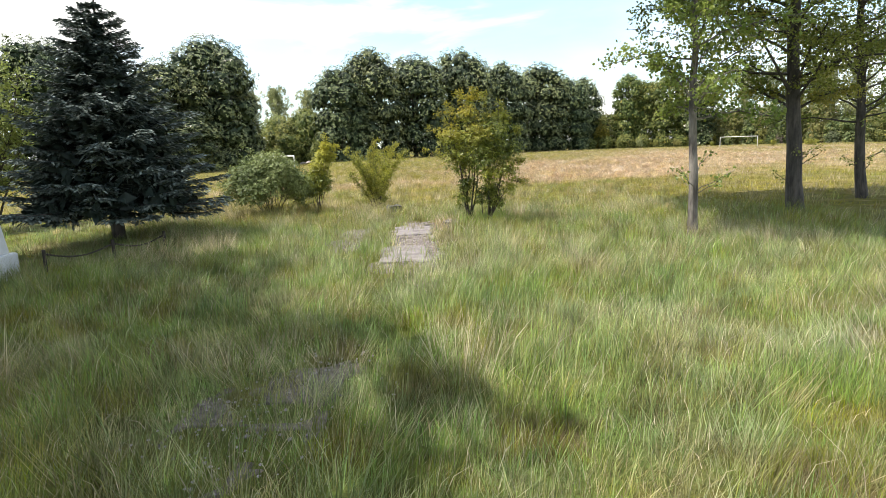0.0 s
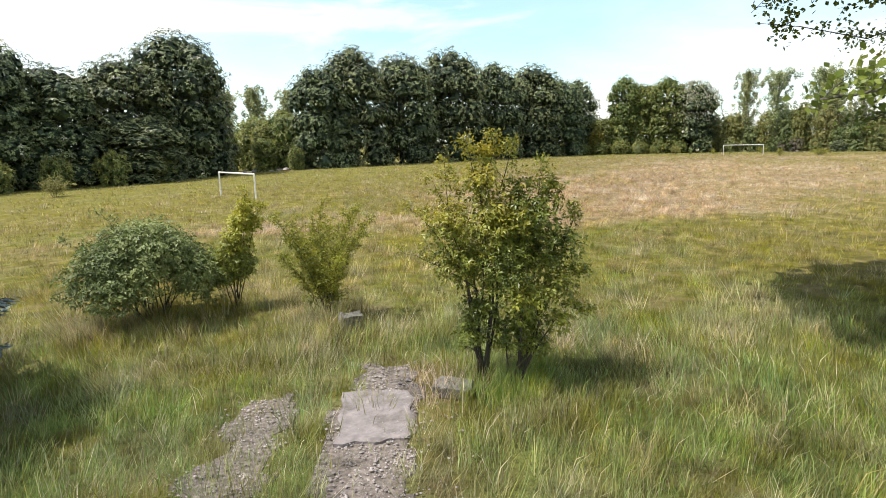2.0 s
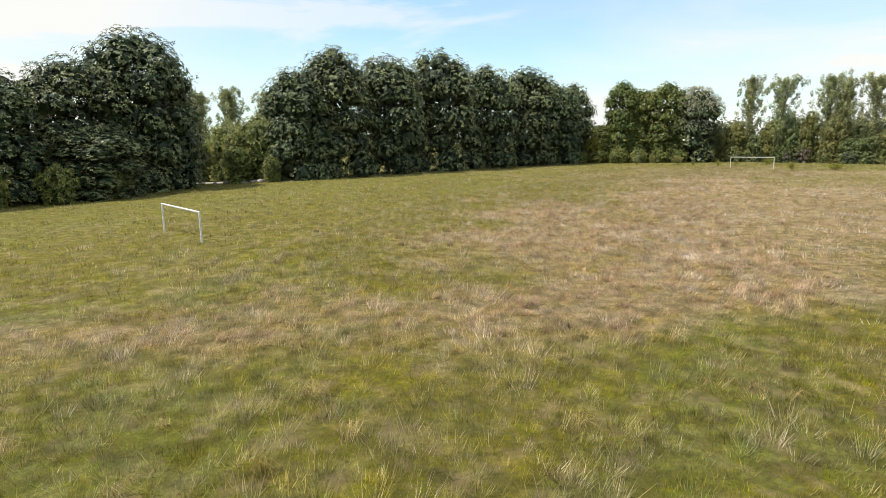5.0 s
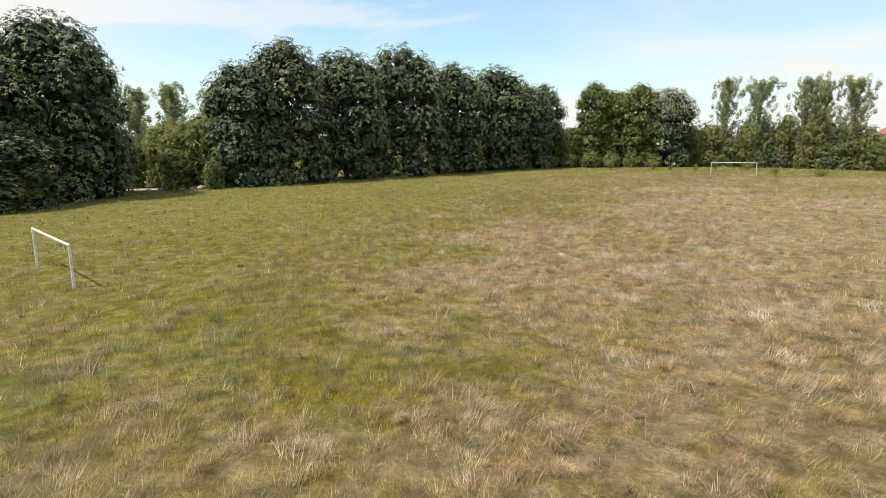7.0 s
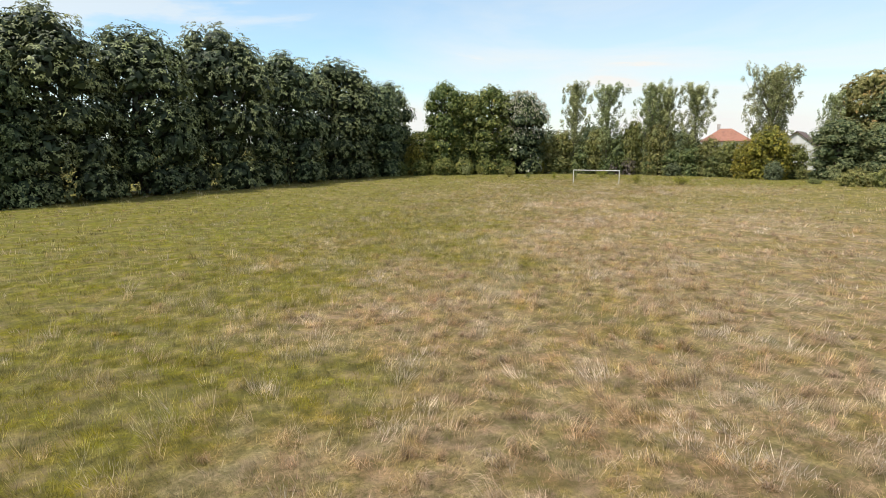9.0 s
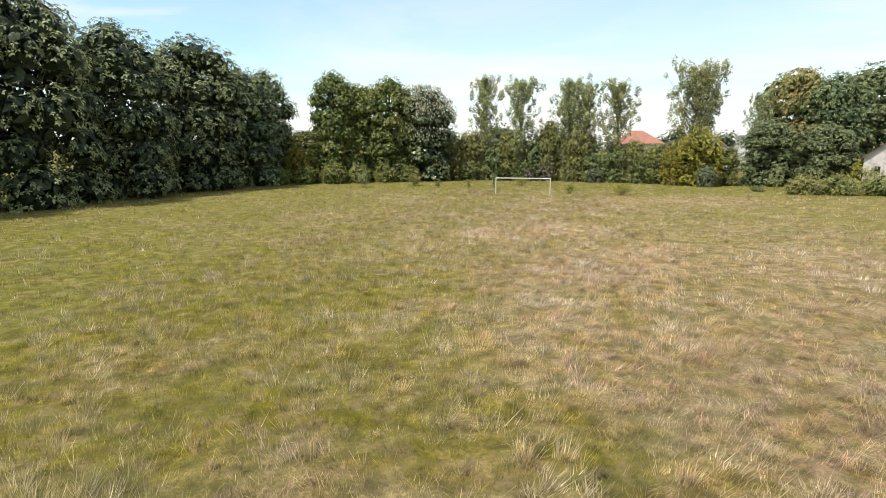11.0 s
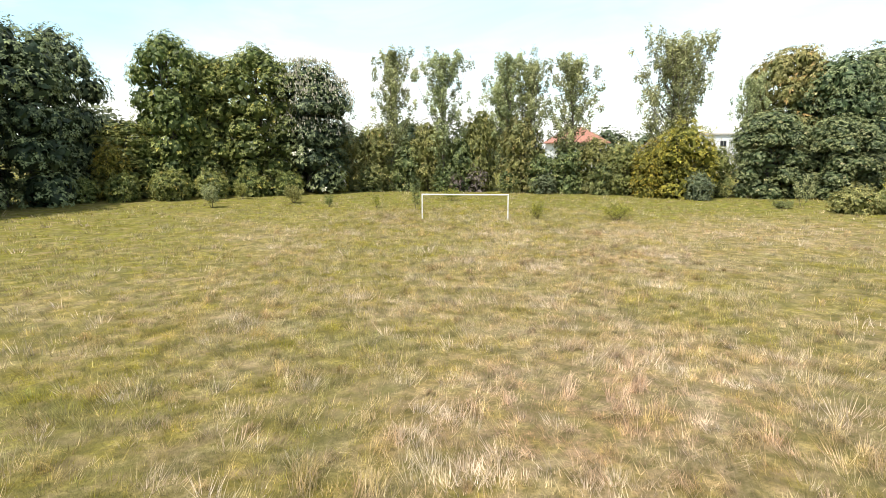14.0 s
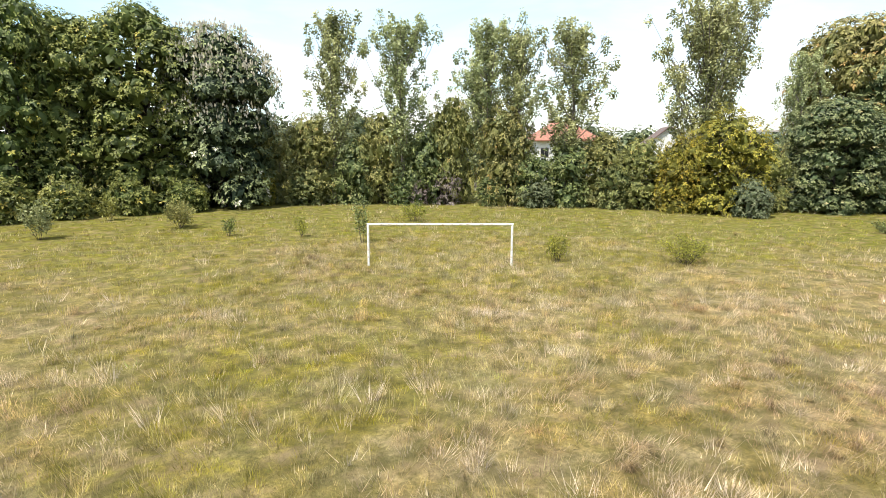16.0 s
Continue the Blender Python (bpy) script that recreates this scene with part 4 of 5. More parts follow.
plant(gap, [(-28.6, 113.0, 5.2, 0, 0.8), (-25.5, 117.0, 9.5, 90, 1.1), (-28.0, 122.0, 10.5, 180, 1.2), (-22.5, 110.0, 3.6, 40, 0.5), (-29.5, 117.5, 8.0, 30, 1.0), (-32.5, 122.0, 9.0, 140, 1.1), (-35.0, 128.0, 9.5, 70, 1.3), (-23.5, 125.0, 10.0, 250, 1.2), (-38.0, 121.5, 6.5, 10, 0.9)], 8.0)
plant([poplar(211, 16.0, 2.6, label="distant grey-green poplar beyond the tree row")], [(-40.0, 150.0, 17.5, 0, 1.3), (-33.0, 154.0, 17.0, 90, 1.3), (-47.0, 148.0, 16.5, 200, 1.3)], 16.0)
# far woods
woods = [leafy(s, 10.0, 6.5, "distant_tree", "hazy grey-green tree far beyond the meadow", M_HEDGE_BLUE, "tree", leaf=1.0, per_square=0.3, leaflets=3) for s in (381, 382)]
plant(woods, [(95.0, 190.0, 11.0, 0, 1.0), (108.0, 184.0, 12.5, 50, 1.1), (122.0, 176.0, 11.5, 90, 1.0), (150.0, 160.0, 10.5, 140, 1.1), (165.0, 145.0, 9.5, 10, 1.1), (160.0, 128.0, 9.0, 200, 1.0), (48.0, 190.0, 13.5, 60, 1.1), (84.0, 186.0, 11.0, 80, 1.0), (172.0, 160.0, 10.5, 240, 1.2), (140.0, 186.0, 11.0, 0, 1.2)], 10.0, "far woods")


# ---- trees and bushes by the path ----
def spruce(height=5.95, radius=2.65):
    rng = np.random.default_rng(401)
    tree = thing("spruce_tree", "broad blue-green spruce with layered drooping branches by the path", "tree", place(-8.2, 14.7))
    wood, h = Heap(), Heap()
    tube(wood, bent(rng, (0, 0, -0.1), (0.05, 0.1, height), 10, 0.02), np.linspace(0.17, 0.015, 10), 9)
    layers = 21
    for k in range(layers):
        u = k / (layers - 1)
        z = 1.12 + (height - 1.32) * u ** 1.05
        reach0 = radius * (1 - u) ** 0.72 * rng.uniform(0.86, 1.08) * (0.86 if k == 0 else 1.0) + 0.10
        count = int(15 - 8 * u)
        for j in range(count):
            th = TAU * (j + 0.5 * (k % 2)) / count + rng.normal(0, 0.16)
            reach = reach0 * rng.uniform(0.72, 1.12)
            out = np.array((math.cos(th), math.sin(th), 0.0))
            m = 9
            s = np.linspace(0, 1, m)
            drop = reach * (-0.34 * s + 0.24 * s ** 2.4) * (1 - 0.75 * u) + reach * 0.35 * u * s
            line = np.array((0, 0, z)) + out * (reach * s)[:, None] + np.array((0, 0, 1)) * drop[:, None] + rng.normal(0, 0.02, (m, 3)) * s[:, None]
            tube(wood, line, np.linspace(0.030, 0.006, m) * (1.15 - 0.6 * u), 5)
            across = np.array((-out[1], out[0], 0.0))
            n = int(22 + 80 * reach / radius)
            s = rng.uniform(0.15, 1, n) ** 0.75
            i = np.minimum(m - 2, (s * (m - 1)).astype(int))
            base = line[i] + (line[i + 1] - line[i]) * (s * (m - 1) - i)[:, None]
            hand = rng.choice((-1.0, 1.0), n)
            fan = reach * 0.30 * (1.12 - s) + 0.16
            twig = unit(out + across * (hand * rng.uniform(0.3, 1.4, n))[:, None] + np.array((0, 0, -0.16)) + rng.normal(0, 0.10, (n, 3)))
            length = fan * rng.uniform(0.6, 1.15, n)
            # needle tone rises from the stem to the bough's end
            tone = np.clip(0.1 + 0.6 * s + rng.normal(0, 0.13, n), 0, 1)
            for q in range(4):
                o = base + twig * (length * q / 4.0)[:, None]
                way = unit(twig + rng.normal(0, 0.22, (n, 3)))
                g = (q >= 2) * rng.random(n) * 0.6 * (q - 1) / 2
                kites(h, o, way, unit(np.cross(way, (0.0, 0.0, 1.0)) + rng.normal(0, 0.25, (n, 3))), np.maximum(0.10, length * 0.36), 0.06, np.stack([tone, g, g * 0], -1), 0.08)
    n = 2600  # needles round the stem, tinted dark to paint the inner shade
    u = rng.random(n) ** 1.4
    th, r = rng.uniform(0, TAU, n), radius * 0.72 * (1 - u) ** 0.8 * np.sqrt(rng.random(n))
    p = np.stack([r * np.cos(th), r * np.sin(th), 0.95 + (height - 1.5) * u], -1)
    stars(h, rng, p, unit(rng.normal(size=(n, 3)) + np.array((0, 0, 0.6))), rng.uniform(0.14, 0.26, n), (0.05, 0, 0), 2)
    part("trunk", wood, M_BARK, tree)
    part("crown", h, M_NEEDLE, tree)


def branchy(heap_wood, rng, line, r0, twigs, reach, start=0.25, up=0.5):
    """Side twigs along a stem; returns their lines."""
    out = []
    m = len(line)
    for k in range(twigs):
        s = start + (1 - start) * (k + rng.random()) / twigs
        i = min(m - 2, int(s * (m - 1)))
        a = line[i] + (line[i + 1] - line[i]) * (s * (m - 1) - i)
        th = k * 2.39996 + rng.normal(0, 0.5)
        v = np.array((math.cos(th), math.sin(th), up + rng.normal(0, 0.3)))
        ln = reach * rng.uniform(0.5, 1.1) * (1.15 - 0.6 * s)
        tw = bent(rng, a, a + v / np.linalg.norm(v) * ln, 5, 0.15, 0.03)
        tube(heap_wood, tw, np.linspace(r0 * 0.45, r0 * 0.12, 5), 4)
        out.append(tw)
    return out


def leaf_along(heap, rng, line, n, leaf, spread, tone, tip, start=0.2, slim=0.5):
    m = len(line)
    s = rng.uniform(start, 1.03, n).clip(0, 1)
    i = np.minimum(m - 2, (s * (m - 1)).astype(int))
    p = line[i] + (line[i + 1] - line[i]) * (s * (m - 1) - i)[:, None] + rng.normal(0, spread, (n, 3))
    along = unit(line[-1] - line[0])
    way = unit(along * 0.7 + rng.normal(size=(n, 3)) * 0.8)
    t = np.clip(tone + rng.normal(0, 0.2, n), 0, 1)
    kites(heap, p, way, perpendicular(rng, way), leaf * rng.uniform(0.6, 1.3, n), leaf * slim, np.stack([t, np.clip(tip * s + rng.normal(0, 0.08, n), 0, 1) * (tip > 0), t * 0], -1), 0.1)


def shrub(seed, x, y, stems, height, spread, twigs, leaves, leaf, mat, name, label, vase=1.0, tip=0.0, slim=0.5, r0=0.022, twig_reach=0.45, cloud=0.065, start=0.25, domed=0.28, foot=0.12, extra=(), feet=((0, 0),), lean=(0, 0), taper=0.72):
    """A many-stemmed bush, near enough to show stems, twigs and leaves."""
    rng = np.random.default_rng(seed)
    bush = thing(name, label, "bush", place(x, y))
    h = Heap()
    ends = []
    for k in range(stems):
        th = k * 2.39996 + rng.normal(0, 0.3)
        r = spread * math.sqrt((k + 0.6) / stems)
        hh = height * rng.uniform(taper, 1.0) * (1 - domed * (r / spread) ** 2)
        ends.append((np.array((r * math.cos(th), r * math.sin(th), hh)), 1.0))
    ends += [(np.array(e), 0.9) for e in extra]
    for k, (end, full) in enumerate(ends):
        end = end + np.array((lean[0], lean[1], 0)) * (end[2] / height)
        fx, fy = min(feet, key=lambda f: (f[0] - end[0]) ** 2 + (f[1] - end[1]) ** 2)
        root = np.array((fx + (end[0] - fx) * foot, fy + (end[1] - fy) * foot, -0.1)) + rng.normal(0, 0.03, 3) * np.array((1, 1, 0))
        line = bent(rng, root, end, 8, 0.10)
        line[:, :2] *= (0.35 + 0.65 * np.linspace(0, 1, 8) ** (0.8 * vase))[:, None] if vase != 1.0 else 1.0
        wood = Heap()
        tube(wood, line, np.linspace(r0, r0 * 0.2, 8), 6)
        tone = rng.random() * 0.6 + 0.1
        hot = tip * smooth(np.array(end[2]), height * 0.66, height) * rng.uniform(0.4, 1.0)
        for tw in branchy(wood, rng, line, r0, int(twigs * full), twig_reach, start):
            leaf_along(h, rng, tw, leaves, leaf, cloud, tone, float(hot), 0.15, slim)
        leaf_along(h, rng, line, int(leaves * (6 + 12 * tip) * full), leaf, cloud * 1.5, tone, float(hot), 0.5, slim)
        part("stem", wood, M_TWIG, bush)
    part("foliage", h, mat, bush)
    return bush


def billow_bush(seed, x, y, clumps, name, label, mat, leaf, per_square, feet, leaflets=4, r0=0.018, shaggy=0.5, sprigs=(), turn=0.0):
    """A bush of leafy clumps on bare stems. clumps: x, y, z, radius, tone, young growth; sprigs: thin leafy shoots."""
    rng = np.random.default_rng(seed)
    bush = thing(name, label, "bush", place(x, y, turn))
    h = Heap()

    def stem(a, b, r):
        wood = Heap()
        line = bent(rng, a, b, 8, 0.09)
        line[1:-1, 2] += 0.05 * np.linalg.norm(line[-1] - line[0])
        tube(wood, line, np.linspace(r, r * 0.25, 8), 6)
        twigs = branchy(wood, rng, line, r * 0.8, 5, 0.28, 0.45)
        part("stem", wood, M_TWIG, bush)
        return line, twigs

    for cx, cy, cz, r, tone, hot in clumps:
        c = np.array((cx, cy, cz))
        fx, fy = min(feet, key=lambda f: (f[0] - cx) ** 2 + (f[1] - cy) ** 2)
        root = np.array((fx + rng.normal(0, 0.05), fy + rng.normal(0, 0.05), -0.1))
        line, twigs = stem(root, c + np.array((0, 0, 0.4 * r)), r0 * (0.7 + r))
        for tw in twigs:
            leaf_along(h, rng, tw, 10, leaf * 0.9, 0.03, tone * 0.7, hot * 0.5, 0.3, 0.5)
        m = int(per_square * 4 * math.pi * r * r)
        v = unit(rng.normal(size=(m, 3)) + np.array((0, 0, 0.25)))
        knob = 1 + 0.22 * np.sin(v[:, 0] * 5 + cx * 9) * np.sin(v[:, 1] * 5.5 + cz * 7) + 0.15 * np.sin(7 * v[:, 2] + cy)
        p = c + v * (r * knob * (1 - shaggy * rng.random(m) ** 1.6 + 0.12 * rng.random(m)))[:, None] * np.array((1, 1, 0.92))
        axis = unit(v * 0.7 + np.array((0, 0, 0.55)) + rng.normal(0, 0.35, (m, 3)))
        # tone follows the knobs, so the clump's hollows carry painted shade
        t = np.clip(tone + 0.3 * (knob - 1) + rng.normal(0, 0.13, m), 0, 1)
        g = np.clip(hot * (0.3 + 0.5 * v[:, 2]) + rng.normal(0, 0.08, m), 0, 1) * (hot > 0)
        sprays(h, rng, p, axis, leaf * rng.uniform(0.7, 1.3, m), np.stack([t, g, t * 0], -1), leaflets, 0.5, 0.15, 0.4)
    for a, b, hot in sprigs:
        line, twigs = stem(a, b, 0.009)
        for tw in [line] + twigs:
            leaf_along(h, rng, tw, 46, leaf * 0.85, 0.045, 0.55, hot, 0.25, 0.5)
    part("foliage", h, mat, bush)
    return bush


def near_poplar(seed, x, y, height, girth, lean, first, count, spread, leaves, label, crown=0.95, boughs=(), shift=0.0):
    rng = np.random.default_rng(seed)
    tree = thing("poplar_tree", label, "tree", place(x, y), "poplars beside the path")
    wood, h = Heap(), Heap()
    line = bent(rng, (0, 0, -0.15), (lean[0], lean[1], height), 14, 0.035)
    tube(wood, line, girth * np.concatenate([[1.35, 1.08], np.linspace(1.0, 0.12, 12)]), 12)
    low_bits = Heap()
    for k in range(count):
        u = first + (1 - first) * ((k + rng.random()) / count) ** 1.35
        i = min(12, int(u * 13))
        a = line[i] + (line[i + 1] - line[i]) * (u * 13 - i)
        th = k * 2.39996 + rng.normal(0, 0.4)
        reach = spread * (1.05 - 0.75 * abs(u - 0.45)) * rng.uniform(0.5, 1.05)
        b = a + np.array((reach * math.cos(th), reach * math.sin(th), reach * rng.uniform(-0.1, 0.9)))
        limb = bent(rng, a, b, 8, 0.14, 0.15)
        tube(wood, limb, np.linspace(girth * 0.24, 0.008, 8), 5)
        tone = rng.random() * 0.7
        hot = 0.5 * (rng.random() < 0.2)
        for tw in branchy(wood, rng, limb, 0.02, 11, reach * 0.42, 0.25, rng.uniform(-0.5, 0.7)):
            leaf_along(h, rng, tw, leaves if u < 0.62 else leaves // 3, 0.085 if u < 0.62 else 0.21, 0.10, tone, hot, 0.1, 0.85)
    for a, b in boughs:
        limb = bent(rng, a, b, 8, 0.35, 0.2)
        tube(wood, limb, np.linspace(0.022, 0.005, 8), 5)
        for tw in branchy(wood, rng, limb, 0.02, 12, 0.7, 0.35, -0.1):
            leaf_along(h, rng, tw, leaves // 2, 0.085, 0.10, 0.3, 0.0, 0.1, 0.85)
    n = int(900 * crown * spread) + 400  # dense upper crown
    th, r = rng.uniform(0, TAU, n), spread * crown * np.sqrt(rng.random(n))
    p = np.stack([shift + r * np.cos(th), 0.6 * crown + r * np.sin(th), rng.uniform(6.3 if height < 10 else 8.4, height, n)], -1)
    stars(h, rng, p, unit(rng.normal(size=(n, 3)) + np.array((0, 0, 1.0))), rng.uniform(0.25, 0.48, n), (0.3, 0, 0), 2)
    for k in range(5):  # short water shoots on the bole
        z = rng.uniform(0.9, 1.7)
        th = rng.uniform(0, TAU)
        b = np.array((0.75 * math.cos(th), 0.75 * math.sin(th), z + 0.25))
        limb = bent(rng, (0, 0, z - 0.2), b, 6, 0.15)
        tube(wood, limb, np.linspace(0.012, 0.004, 6), 4)
        leaf_along(h, rng, limb, 22, 0.075, 0.06, 0.5, 0.0, 0.4, 0.8)
    part("trunk", wood, M_BARK_PALE if girth < 0.14 else M_BARK, tree)
    part("crown", h, M_ASPEN, tree)
    return tree


spruce()
near_poplar(411, 5.5, 12.65, 9.0, 0.092, (-0.1, 0.4), 0.29, 30, 1.9, 30, "young pale-barked poplar in tall grass beside the path", 1.25)
near_poplar(412, 10.2, 16.7, 13.0, 0.195, (-0.8, 0.3), 0.23, 52, 3.7, 60, "thick dark-trunked poplar with spreading low boughs", 1.5, (((0, 0, 5.0), (-4.7, 1.1, 5.4)), ((0, 0, 5.3), (-3.7, 0.8, 6.0)), ((0, 0, 5.0), (-4.4, 1.8, 5.7))), -2.6)
near_poplar(413, 14.35, 19.8, 13.0, 0.15, (-0.9, 0.3), 0.2, 50, 3.7, 54, "dark-trunked poplar standing behind the first trees")
rb = np.random.default_rng(420)
CAP = [(1.15 * math.cos(k * 2.39996) * math.sqrt((k + 0.5) / 17), 1.15 * math.sin(k * 2.39996) * math.sqrt((k + 0.5) / 17), 1.66 - 0.95 * (k / 17) ** 1.2 + rb.normal(0, 0.09), rb.uniform(0.4, 0.56), rb.uniform(0.15, 0.75), 0.0) for k in range(17)]
billow_bush(421, -5.75, 19.6, CAP, "round_bush", "broad grey-green bush arching over dark tangled stems", M_ROSE, 0.075, 190, ((-0.15, 0.0), (0.12, 0.1), (0.0, -0.12)), 4, 0.013, 0.6, (((0, 0, 0.5), (-1.75, 0.1, 1.75), 0.1), ((0, 0, 0.4), (1.3, -0.9, 0.9), 0.0), ((0, 0, 0.6), (-0.6, -0.3, 2.3), 0.1), ((0, 0, 0.4), (-1.2, -1.1, 0.8), 0.0)))
billow_bush(422, -4.4, 20.6, [(-0.15, 0, 0.85, 0.36, 0.1, 0.0), (0.08, 0.05, 1.2, 0.38, 0.25, 0.05), (0.2, 0, 1.62, 0.34, 0.6, 0.2), (0.36, 0, 2.0, 0.26, 0.75, 0.3), (0.45, 0.05, 2.3, 0.16, 0.9, 0.4), (0.62, 0, 1.9, 0.16, 0.6, 0.2), (0.3, -0.1, 1.0, 0.28, 0.15, 0.0), (-0.35, 0.05, 1.15, 0.2, 0.3, 0.0)], "slender_bush", "slender bright yellow-green bush leaning beside a broad one", M_PLUM, 0.075, 230, ((0, 0), (0.1, 0.05)), 4, 0.016, 0.5, (((0.2, 0, 1.5), (0.85, 0.0, 2.25), 0.3), ((0.1, 0, 1.5), (0.5, 0.0, 2.6), 0.3)))
shrub(423, -2.15, 19.6, 17, 2.6, 1.1, 14, 48, 0.055, M_PLUM, "feathery_bush", "feathery yellow-green bush behind a stone block", foot=0.04, vase=1.6, tip=0.25, slim=0.45, start=0.2, taper=0.55, twig_reach=0.42, cloud=0.035, domed=0.2, r0=0.014, lean=(-0.1, 0.0))
TALL = [
    (-0.25, 0.10, 2.95, 0.34, 0.6, 0.6), (-0.18, 0.10, 3.35, 0.17, 0.65, 0.7), (-0.72, 0.05, 2.35, 0.38, 0.6, 0.4), (0.0, 0.0, 2.35, 0.55, 0.5, 0.35),
    (0.52, 0.0, 2.5, 0.42, 0.3, 0.0), (0.74, 0.05, 2.85, 0.20, 0.4, 0.05), (0.30, 0.2, 2.85, 0.24, 0.35, 0.1), (0.82, 0.0, 2.0, 0.38, 0.25, 0.0), (0.75, -0.15, 1.5, 0.34, 0.5, 0.05),
    (-0.60, 0.0, 1.8, 0.38, 0.4, 0.1), (0.10, -0.25, 1.75, 0.46, 0.3, 0.0), (-0.3, 0.05, 1.1, 0.3, 0.3, 0.0), (0.4, 0.0, 0.95, 0.3, 0.4, 0.0),
    (0.10, 0.50, 2.2, 0.48, 0.3, 0.1), (-0.35, 0.45, 1.75, 0.36, 0.3, 0.1), (0.55, 0.45, 1.9, 0.36, 0.25, 0.0), (0.3, -0.45, 1.35, 0.28, 0.7, 0.1), (0.85, -0.2, 1.0, 0.2, 0.8, 0.1), (-0.42, 0.0, 0.75, 0.24, 0.3, 0.0), (0.08, -0.1, 0.8, 0.27, 0.25, 0.0), (0.5, -0.1, 0.62, 0.22, 0.4, 0.0),
]
billow_bush(424, 1.02, 15.95, TALL, "tall_bush", "tall many-stemmed bush with orange young leaves on top", M_PLUM_DARK, 0.062, 190, ((-0.24, 0.05), (0.24, -0.08)), 4, 0.022, 0.85, (((-0.3, 0, 1.3), (-0.95, 0.1, 3.05), 0.35), ((-0.5, 0, 1.6), (-1.25, 0.0, 2.6), 0.35), ((-0.7, 0.05, 2.2), (-0.75, 0.15, 3.25), 0.4), ((-0.3, 0, 1.4), (-1.35, -0.1, 2.0), 0.3), ((-0.2, 0, 2.9), (0.0, 0.1, 3.6), 0.4), ((-0.3, 0, 2.8), (-0.45, 0.1, 3.55), 0.4), ((0.0, 0, 2.8), (0.25, 0.15, 3.5), 0.2), ((0.5, 0, 2.4), (0.6, 0.1, 3.25), 0.1), ((0.8, 0, 1.5), (1.25, -0.2, 1.7), 0.1), ((0.8, 0, 1.2), (1.25, -0.3, 1.1), 0.1), ((0.9, 0, 2.0), (1.15, 0.1, 2.6), 0.05)))
shrub(425, -15.2, 19.3, 22, 6.6, 2.0, 15, 24, 0.14, M_BIRCH, "birch_tree", "light yellow-green birch behind the spruce", r0=0.04, twig_reach=1.0, cloud=0.12)
plant([chestnut(415, 10.0, 4.0, 0.0, 0.4, "broadleaf_tree", "dense broadleaf tree that shades the start of the path", M_DECIDUOUS, 1.6)], [(-11.5, 3.4, 16.6, 0, 1.36), (-15.6, 7.8, 18.5, 120, 1.36)], 10.0)


# small growth out on the meadow
def sapling(seed, x, y, height, spread, stems, mat, label, leaf=0.09, leaves=10, twigs=7):
    leaf, leaves = leaf * 1.3, int(leaves * 1.15)
    shrub(seed, x, y, stems, height, spread, twigs, leaves, leaf, mat, "sapling", label, twig_reach=spread * 0.8, r0=0.016, cloud=0.08)


sapling(431, 48.0, 141.8, 2.6, 1.0, 5, M_POPLAR, "young pale-leaved tree in the meadow grass", 0.16, 14)
sapling(432, 54.4, 149.0, 2.0, 0.8, 5, M_DECIDUOUS, "young green tree near the meadow's edge", 0.15, 14)
sapling(433, 60.0, 130.6, 1.5, 0.45, 4, M_PLUM, "small yellow-green sapling in the grass", 0.1, 8)
sapling(434, 61.3, 126.0, 3.1, 0.45, 4, M_HEDGE_DARK, "thin dark sapling standing behind the goal", 0.13, 9)
sapling(435, 64.3, 113.9, 1.55, 0.55, 7, M_HEDGE_YELLOW, "small bright yellow bush beside the far goal", 0.09, 10)
sapling(436, 68.2, 108.8, 1.35, 1.3, 14, M_HEDGE_YELLOW, "low sprawling yellow-green bush beside the far goal", 0.09, 9)
sapling(437, 56.4, 140.6, 1.9, 1.3, 12, M_HEDGE, "dull green low bush on the meadow", 0.13, 12)
sapling(438, 70.6, 131.0, 1.4, 1.2, 9, M_PLUM, "low yellowish bush behind the far goal", 0.1, 9)
sapling(439, 57.0, 134.5, 1.3, 0.5, 4, M_DECIDUOUS, "thin green sapling in the grass", 0.1, 8)
sapling(440, -36.5, 66.0, 2.2, 1.2, 10, M_HEDGE, "yellowish green bush alone on the meadow", 0.13, 12)
sapling(442, 91.5, 101.9, 3.5, 0.9, 3, M_POPLAR, "young thin-stemmed tree with pale leaves before the trees", 0.14, 12, 9)
sapling(441, 88.6, 102.6, 0.65, 1.1, 10, M_HEDGE_DARK, "low dark bush on the open meadow", 0.12, 10)


# ---- goals ----
def bar(length, radius, sides=14):
    """An upright round bar with bevelled ends, standing on z = 0."""
    bm = bmesh.new()
    bmesh.ops.create_cone(bm, cap_ends=True, segments=sides, radius1=radius, radius2=radius, depth=length, matrix=Matrix.Translation((0, 0, length / 2)))
    rims = [e for e in bm.edges if abs(e.verts[0].co.z - e.verts[1].co.z) < 1e-5]
    bmesh.ops.bevel(bm, geom=rims, offset=radius * 0.2, segments=1, affect="EDGES")
    return bm


